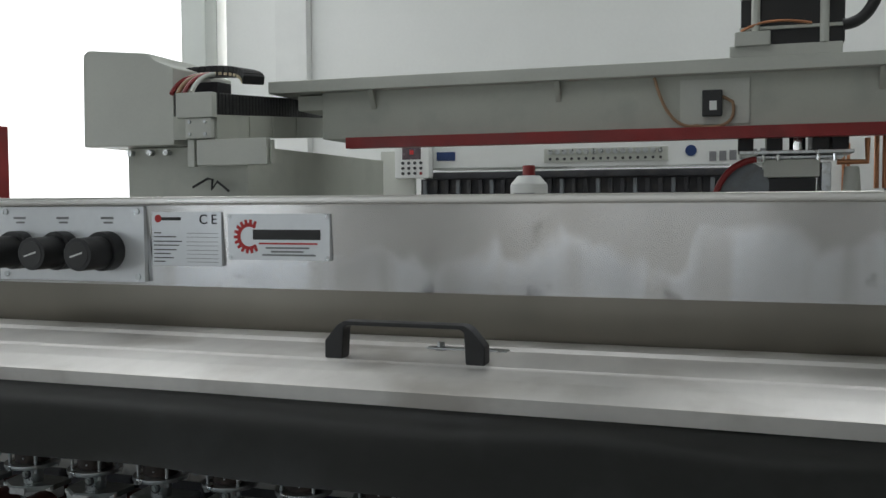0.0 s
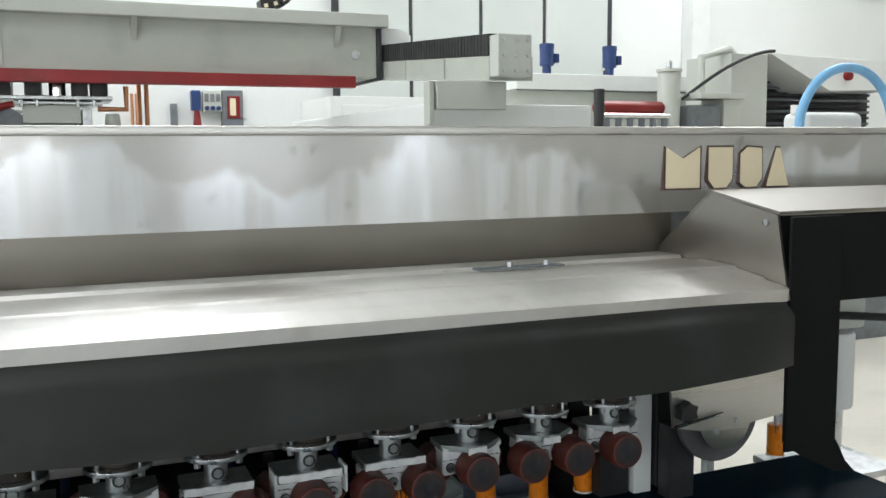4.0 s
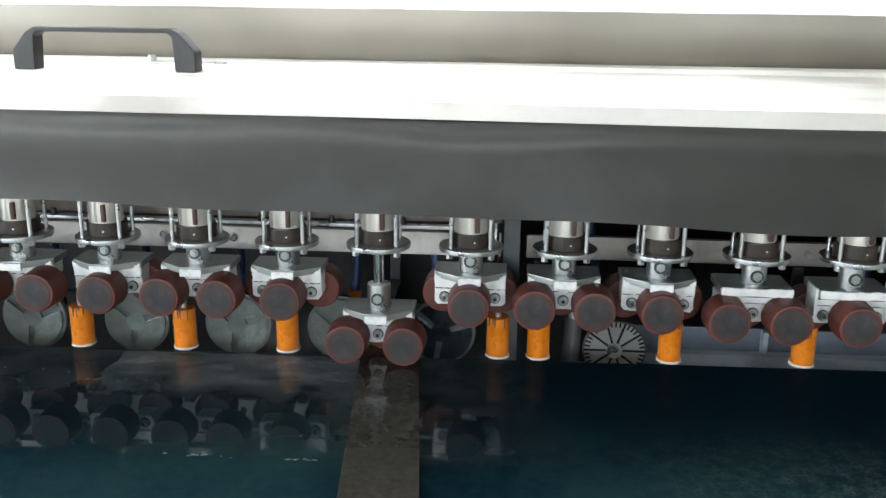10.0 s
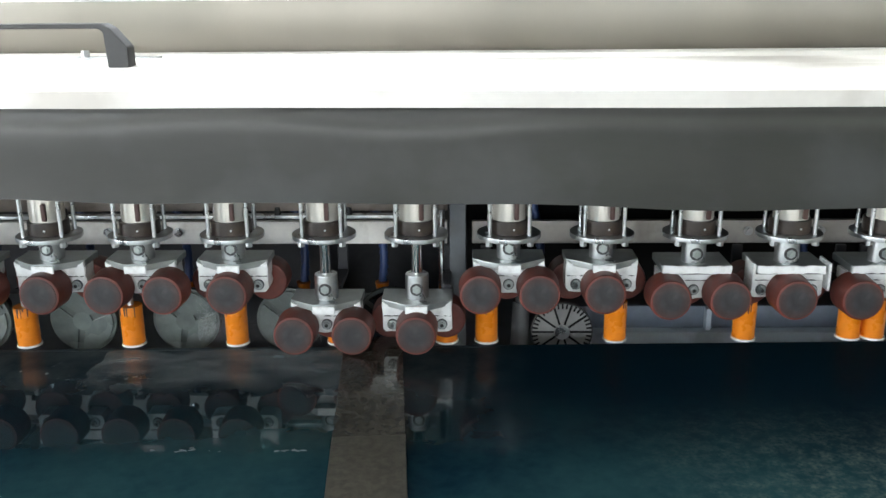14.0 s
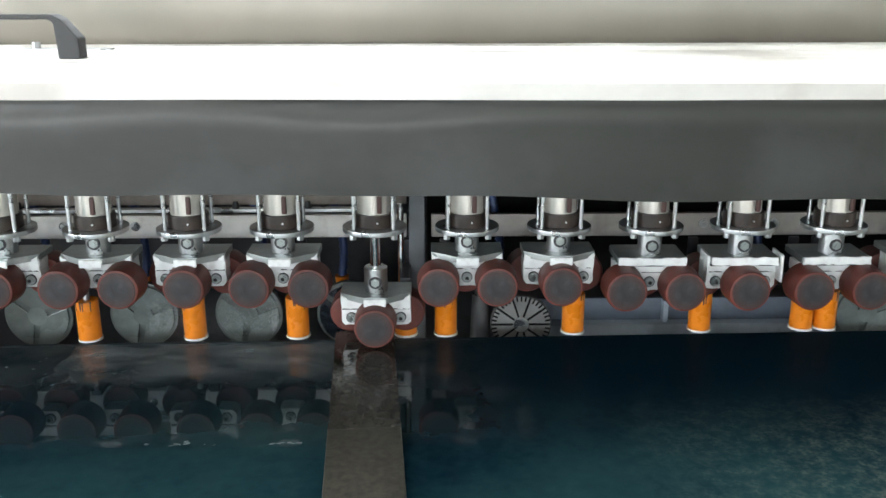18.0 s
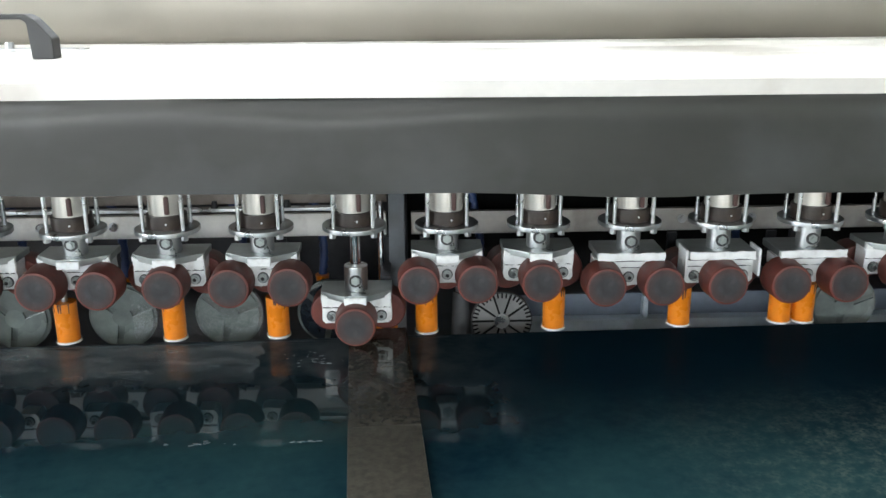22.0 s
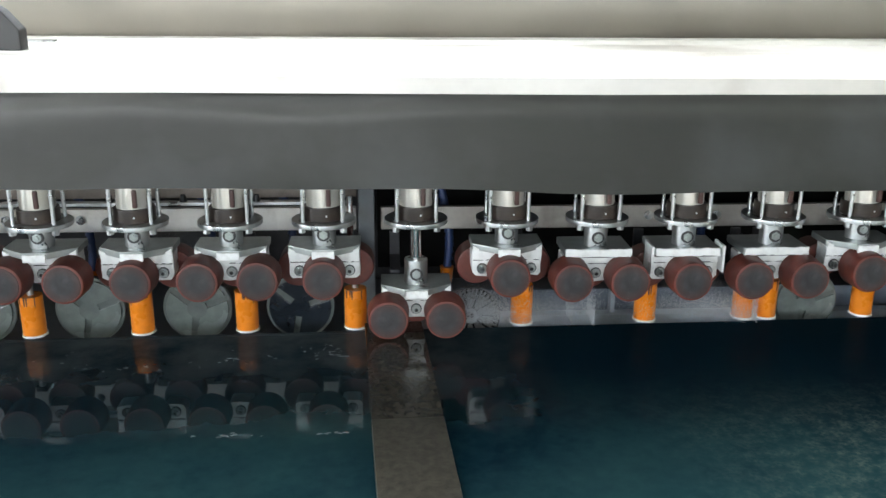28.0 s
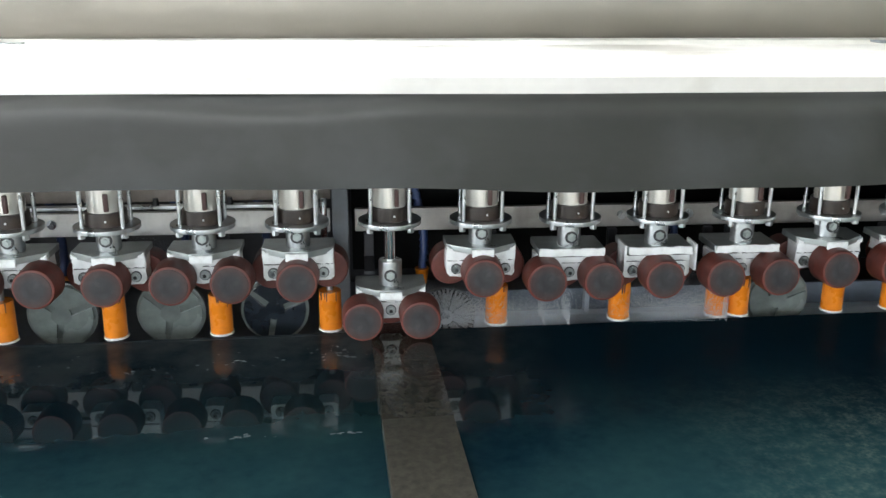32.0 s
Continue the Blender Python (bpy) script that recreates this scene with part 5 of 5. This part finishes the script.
gp2 = part("gauge_strip", box((-1.235, 6.985, 1.865), (-0.28, 6.999, 1.972), 0.003), PALE, ed)
for i in range(16):
    x = -1.185 + i * 0.0567
    part("gauge", cyl((x, 6.976, 1.945), 0.021, 0.016, "y", 20), GALV, gp2)
    part("knob", cyl((x, 6.978, 1.890), 0.011, 0.012, "y", 12), DARK, gp2)
part("round_badge", cyl((-0.113, 6.997, 1.935), 0.042, 0.006, "y", 24), BLUE, ed)
for i in range(6):
    part("badge_bar", box((0.02 + i * 0.072, 6.994, 1.852 + i * 0.003), (0.02 + i * 0.072 + 0.05, 6.999, 1.925 + i * 0.003)), INKGREY, ed)
part("badge_bar", box((-2.135, 6.992, 1.895), (-1.975, 6.9985, 1.966), 0.002), BLUE, ed)
for i in range(30):
    x = -2.25 + i * 0.095
    part("brush", box((x, 6.98, 1.52), (x + 0.032, 7.02, 1.735), 0.005), DARK if i % 3 else FRAME, ed)
part("brush_back", box((-2.28, 7.02, 1.52), (0.68, 7.04, 1.745)), DARK, ed)
cp = thing("control_panel", (-2.4, 6.9, 1.3), "white control panel with a dark screen and push buttons", "control panel")
part("box", box((-2.545, 6.86, 1.772), (-2.245, 6.97, 2.075), 0.012), WHITE, cp)
part("screen", box((-2.475, 6.855, 1.925), (-2.315, 6.8595, 2.04), 0.003), SCREEN, cp)
part("screen_mark", box((-2.41, 6.852, 1.965), (-2.375, 6.8545, 2.0)), INKRED, cp)
for i in range(4):
    for j in range(3):
        part("button", cyl((-2.47 + i * 0.052, 6.856, 1.895 - j * 0.042), 0.0125, 0.012, "y", 12), RED if (i, j) == (3, 2) else DARK, cp)
part("bracket", box((-2.71, 6.972, 0.066), (-2.41, 7.018, 2.0), 0.004), PALE, cp)
bo = thing("bottle", (-0.203, 1.5, 1.5095), "small white plastic bottle with red cap on the hood", "bottle")
b = bmesh.new()
add_cyl(b, (-0.203, 1.5, 1.522), 0.034, 0.025, seg=32, bevel=0.003)
add_cyl(b, (-0.203, 1.5, 1.542), 0.033, 0.015, seg=32, r2=0.02)
part("bottle_body", b, WHITE, bo)
part("cap", cyl((-0.203, 1.5, 1.559), 0.0115, 0.019, seg=24, bevel=0.002), RED, bo, "red screw cap")
part("label_bar", box((-0.223, 1.4645, 1.512), (-0.185, 1.4665, 1.518)), INKGREY, bo)

settle(-0.098, -0.046, ed)
settle(-0.008, -0.066, cp)

# ---------------- wall fittings ----------------
so = thing("socket_box", (1.75, 8.43, 1.78), "grey and blue wall socket box with three sockets", "socket box")
part("box", box((1.715, 8.40, 1.905), (1.88, 8.498, 2.10), 0.008), PALE, so)
for i in range(3):
    part("socket", cyl((1.745 + i * 0.052, 8.385, 1.94), 0.02, 0.03, "y", 16), BLUE, so)
    part("breaker", box((1.728 + i * 0.052, 8.392, 2.0), (1.763 + i * 0.052, 8.4, 2.07)), INKGREY, so)
part("isolator", box((1.612, 8.40, 1.92), (1.695, 8.498, 2.10), 0.008), BLUE, so, "blue switch socket")
part("plug", cyl((1.655, 8.38, 1.85), 0.038, 0.13, seg=20, r2=0.022), RED, so, "red industrial plug")
fb = thing("fire_box", (1.98, 8.43, 1.75), "grey wall cabinet with a red framed glass door", "wall cabinet")
part("cabinet", box((1.885, 8.40, 1.76), (2.075, 8.498, 2.105), 0.006), FRAME, fb)
part("door", box((1.93, 8.388, 1.85), (2.045, 8.399, 2.05), 0.003), RED, fb)
part("glass", box((1.952, 8.384, 1.875), (2.005, 8.3875, 2.03)), CREAM, fb)
pi = thing("wall_duct", (1.46, 8.45, 0), "narrow grey cable duct on the wall", "duct")
part("duct", box((1.43, 8.44, 0.0), (1.49, 8.498, 1.98), 0.004), FRAME, pi)
for x in (0.985, 1.025):
    cpipe = thing("copper_pipe", (x, 8.44, 0), "orange-brown copper pipe rising along the wall", "pipe", "copper pipes")
    part("pipe", cyl((x, 8.45, 1.0), 0.013, 2.0, seg=14), COPPER, cpipe)
cab = thing("low_cabinet", (2.6, 8.0, 0), "white low cabinet with a recessed front", "cabinet")
part("body", box((2.45, 7.2, 0), (3.6, 8.2, 1.93), 0.006), WHITE, cab)
part("front_panel", box((2.55, 7.19, 0.3), (3.5, 7.1985, 1.86), 0.004), WHITE, cab)

settle(-0.118, -0.063, so, fb, pi)

# ---------------- line of machines to the side ----------------
mm = thing("calibrating_machine", (4.2, 6.3, 0), "pale grey calibrating machine with two blue motors on top", "machine")
part("upper_body", box((3.68, 6.0, 1.99), (5.6, 6.8, 2.11), 0.006), WHITE, mm)
part("lower_body", box((3.6, 6.05, 1.2), (5.5, 6.8, 1.985), 0.006), PALE, mm)
part("front_shelf", prism([(3.42, 1.70), (3.62, 1.81), (4.33, 1.82), (4.33, 1.70)], "y", 5.7, 6.0, 0.004), PALE, mm)
part("plinth", box((3.5, 6.05, 0), (5.5, 6.8, 1.2), 0.006), PALE, mm)
for x in (4.0, 4.565):
    m2 = part("motor", cyl((x, 6.12, 2.245), 0.055, 0.14, seg=24, bevel=0.01), BLUE, mm, "blue electric motor")
    part("fan_cowl", cyl((x, 6.12, 2.325), 0.058, 0.04, seg=24, bevel=0.006), BLUE, m2)
    part("motor_foot", cyl((x, 6.12, 2.143), 0.035, 0.066, seg=16), BLUE, m2)
    part("terminal_box", box((x + 0.05, 6.08, 2.20), (x + 0.09, 6.16, 2.27), 0.005), BLUE, m2)
tr = thing("roller_table", (4.0, 5.0, 0), "steel roller table with a red covered roll", "roller table")
part("roll", cyl((4.02, 5.0, 1.80), 0.045, 0.55, "x", 24, bevel=0.01), RED, tr, "red covered roll")
part("roll_bar", cyl((4.02, 4.95, 1.745), 0.02, 0.6, "x", 16), CHROME, tr)
for i in range(6):
    part("roller", cyl((3.80 + i * 0.09, 4.95, 1.66), 0.022, 0.14, "z", 14), FRAME, tr)
part("frame", box((3.75, 4.9, 1.55), (4.35, 5.1, 1.60), 0.004), DARK, tr)
for x in (3.78, 4.28):
    part("leg", box((x, 4.95, 0), (x + 0.05, 5.05, 1.55), 0.003), DARK, tr)
wh = thing("upright_roller", (3.62, 4.85, 1.5), "upright black rubber roller on a thin stand", "roller")
part("roller", cyl((3.68, 4.85, 1.72), 0.034, 0.38, "z", 24, bevel=0.008), BLACK, wh)
part("stand", box((3.66, 4.83, 0.054), (3.70, 4.87, 1.53), 0.003), DARK, wh)
du = thing("dust_cylinder", (4.32, 5.0, 0), "tall pale grey filter cylinder with a knob", "filter")
part("body", cyl((4.32, 5.0, 1.85), 0.075, 0.38, seg=28, bevel=0.01), PALE, du)
part("lid", cyl((4.32, 5.0, 2.05), 0.085, 0.02, seg=28), PALE, du)
part("knob", cyl((4.32, 5.0, 2.085), 0.018, 0.06, seg=14), GALV, du)
part("pedestal", cyl((4.32, 5.0, 0.83), 0.06, 1.66, seg=20), FRAME, du)
pm = thing("pump", (4.52, 4.95, 0), "dark blue-grey pump unit", "pump")
part("body", box((4.42, 4.85, 1.55), (4.64, 5.1, 1.82), 0.02), FRAME, pm)
part("box", box((4.66, 4.85, 1.62), (4.80, 5.1, 1.86), 0.006), PALE, pm)
part("top_plate", box((4.45, 4.83, 1.86), (4.82, 5.12, 1.90), 0.005), PALE, pm)
part("stand", box((4.45, 4.9, 0), (4.78, 5.05, 1.55), 0.004), DARK, pm)
dr = thing("drying_tunnel", (5.6, 5.3, 0), "pale grey tunnel machine with a dark open side", "machine")
part("side_wall", box((4.84, 5.0, 0), (5.16, 5.5, 2.185), 0.006), PALE, dr)
part("hood", prism([(5.16, 2.19), (5.20, 2.192), (6.6, 2.16), (6.6, 1.96), (5.72, 1.94)], "y", 4.98, 5.5, 0.004), WHITE, dr)
part("back", box((5.16, 5.45, 0), (6.6, 5.5, 2.1)), DARK, dr)
part("lower", box((5.16, 5.0, 0), (6.6, 5.45, 1.62), 0.004), FRAME, dr)
for i in range(9):
    part("inner_bar", box((5.2, 5.38, 1.66 + i * 0.045), (6.55, 5.42, 1.68 + i * 0.045), 0.002), FRAME if i % 2 else DARK, dr)
part("red_knob", cyl((5.88, 4.965, 2.05), 0.035, 0.03, "y", 20), RED, dr)
part("top_bracket", tube([(4.66, 5.1, 1.9), (4.66, 5.1, 2.16), (4.90, 5.1, 2.225), (4.95, 5.1, 2.18)], 0.028, 8), PALE, dr)
part("cable", tube(arc((4.40, 4.96, 1.86), (4.9, 4.96, 2.20), (5.18, 4.96, 2.205)), 0.012, 8), BLACK, dr)
part("top_handle", tube([(5.32, 5.2, 2.19), (5.34, 5.2, 2.215), (5.42, 5.2, 2.215), (5.44, 5.2, 2.19)], 0.008, 8), GALV, dr)
settle(-0.125, -0.06, mm)
settle(-0.13, -0.054, tr, wh, du, pm, dr)
ho = thing("blue_hose", (3.2, 2.5, 1.0), "pale blue plastic hose bent in a high arch", "hose")
pts = [(3.01, 2.5, 1.2), (3.01, 2.5, 1.5)] + [(3.245 - 0.235 * math.cos(radians(a)), 2.5, 1.565 + 0.235 * math.sin(radians(a))) for a in range(0, 181, 8)] + [(3.48, 2.5, 1.5), (3.48, 2.5, 1.2)]
part("hose", tube(pts, 0.018, 14), BLUEHOSE, ho)
je = thing("jerrycan", (3.16, 2.6, 1.2), "white translucent plastic jerrycan", "jerrycan")
part("can", box((3.095, 2.55, 1.2), (3.392, 2.69, 1.634), 0.03, 3), WHITE, je)
part("cap", cyl((3.12, 2.62, 1.645), 0.03, 0.035, seg=20), WHITE, je)
st = thing("side_stand", (3.2, 2.65, 0), "grey steel stand holding the jerrycan and hose", "stand")
part("top", box((2.9, 2.42, 1.17), (3.6, 2.95, 1.2), 0.003), MACHINE, st)
for x in (2.93, 3.52):
    for y in (2.45, 2.88):
        part("leg", box((x, y, 0), (x + 0.04, y + 0.04, 1.17), 0.003), FRAME, st)
settle(-0.07, -0.022, ho, je, st)
# air unit past the end of the polisher
au = thing("air_unit", (1.86, 1.25, 0.80), "white air filter unit with black fittings", "air unit")
part("bowl", cyl((1.86, 1.25, 1.02), 0.038, 0.16, seg=24, bevel=0.006), WHITE, au)
part("head", box((1.82, 1.21, 1.11), (1.90, 1.29, 1.18), 0.008), PALE, au)
part("lever", tube([(1.80, 1.2, 1.145), (1.95, 1.12, 1.14)], 0.008, 8), BLACK, au)
part("stem", cyl((1.86, 1.25, 0.88), 0.02, 0.13, seg=16), GALV, au)
part("plate", box((1.75, 1.18, 0.80), (1.98, 1.36, 0.815), 0.002), GALV, au)


# ---------------- what moves ----------------
SPEED = 0.0118


def motions():
    ts = [0, 8, 16, 24, 32]
    walk(strip, [(t, pose(x, 0.79, 0.850, 0, 0, a)) for t, x, a in ((0, -0.016, 6.0), (9, 0.085, 5.6), (13, 0.128, 4.5), (19, 0.197, 3.7), (23, 0.243, 3.2), (28, 0.298, 2.6), (32, 0.341, 2.1))])
    walk(drops_ob, [(t, pose(SPEED * t, SKEW * SPEED * t, 0)) for t in ts])
    walk(belt, [(t, pose(SPEED * t, SKEW * SPEED * t, 0)) for t in ts])
    for i, (cloud, a, b) in enumerate(SPRAYS):
        home = cloud.location.copy()
        rng = random.Random(20 + i)
        inside = pose(home.x, home.y + 0.33, home.z)
        keys = [(0, inside), (a, inside)] if a > 0 else []
        t = a + (0.7 if a > 0 else 0)
        while t < b:
            keys.append((t, pose(home.x + rng.uniform(-0.006, 0.006), home.y, home.z + rng.uniform(0, 0.004), 0, rng.uniform(-2, 2), 0)))
            t += 0.5
        if b < 32:
            keys += [(b + 0.6, inside), (32, inside)]
        else:
            keys.append((32, pose(home.x, home.y, home.z)))
        walk(cloud, keys)
    walk(water_film, [(t, pose(x, FILM_Y, FILM_Z)) for t, x in ((0, -0.05), (9, 0.03), (17, 0.12), (21, 0.08), (24, -0.16), (27, -0.62), (32, -0.95))])
    drops = {-1: [(0, 1), (3.6, 1), (4.1, 0), (32, 0)], 0: [(0, 1), (15.0, 1), (15.5, 0), (32, 0)],
             1: [(0, 0), (11.2, 0), (11.4, 0.25), (11.6, 0.75), (11.8, 1), (26.4, 1), (26.9, 0), (32, 0)],
             2: [(0, 0), (22.8, 0), (23.0, 0.28), (23.25, 0.72), (23.45, 1), (32, 1)]}
    spans = {-1: (0, 3.6), 0: (0, 15), 1: (11.8, 26.4), 2: (23.45, 32)}
    for k, rows in drops.items():
        head, wheels = HEADS[k]
        walk(head, [(t, pose(0, 0, (DOWN - UP) * d)) for t, d in rows])
        a, b = spans[k]
        n = max(2, math.ceil((b - a) / 3) + 1)
        for wheel in wheels:
            o = wheel.location.copy()
            times = [a + (b - a) * i / (n - 1) for i in range(n)]
            keys = [(t, pose(o.x, o.y, o.z, 0, -22.0 * (t - a), 0)) for t in times]
            if a > 0:
                keys.insert(0, (0, pose(o.x, o.y, o.z)))
            if b < 32:
                keys.append((32, pose(o.x, o.y, o.z, 0, -22.0 * (b - a), 0)))
            walk(wheel, keys)


motions()
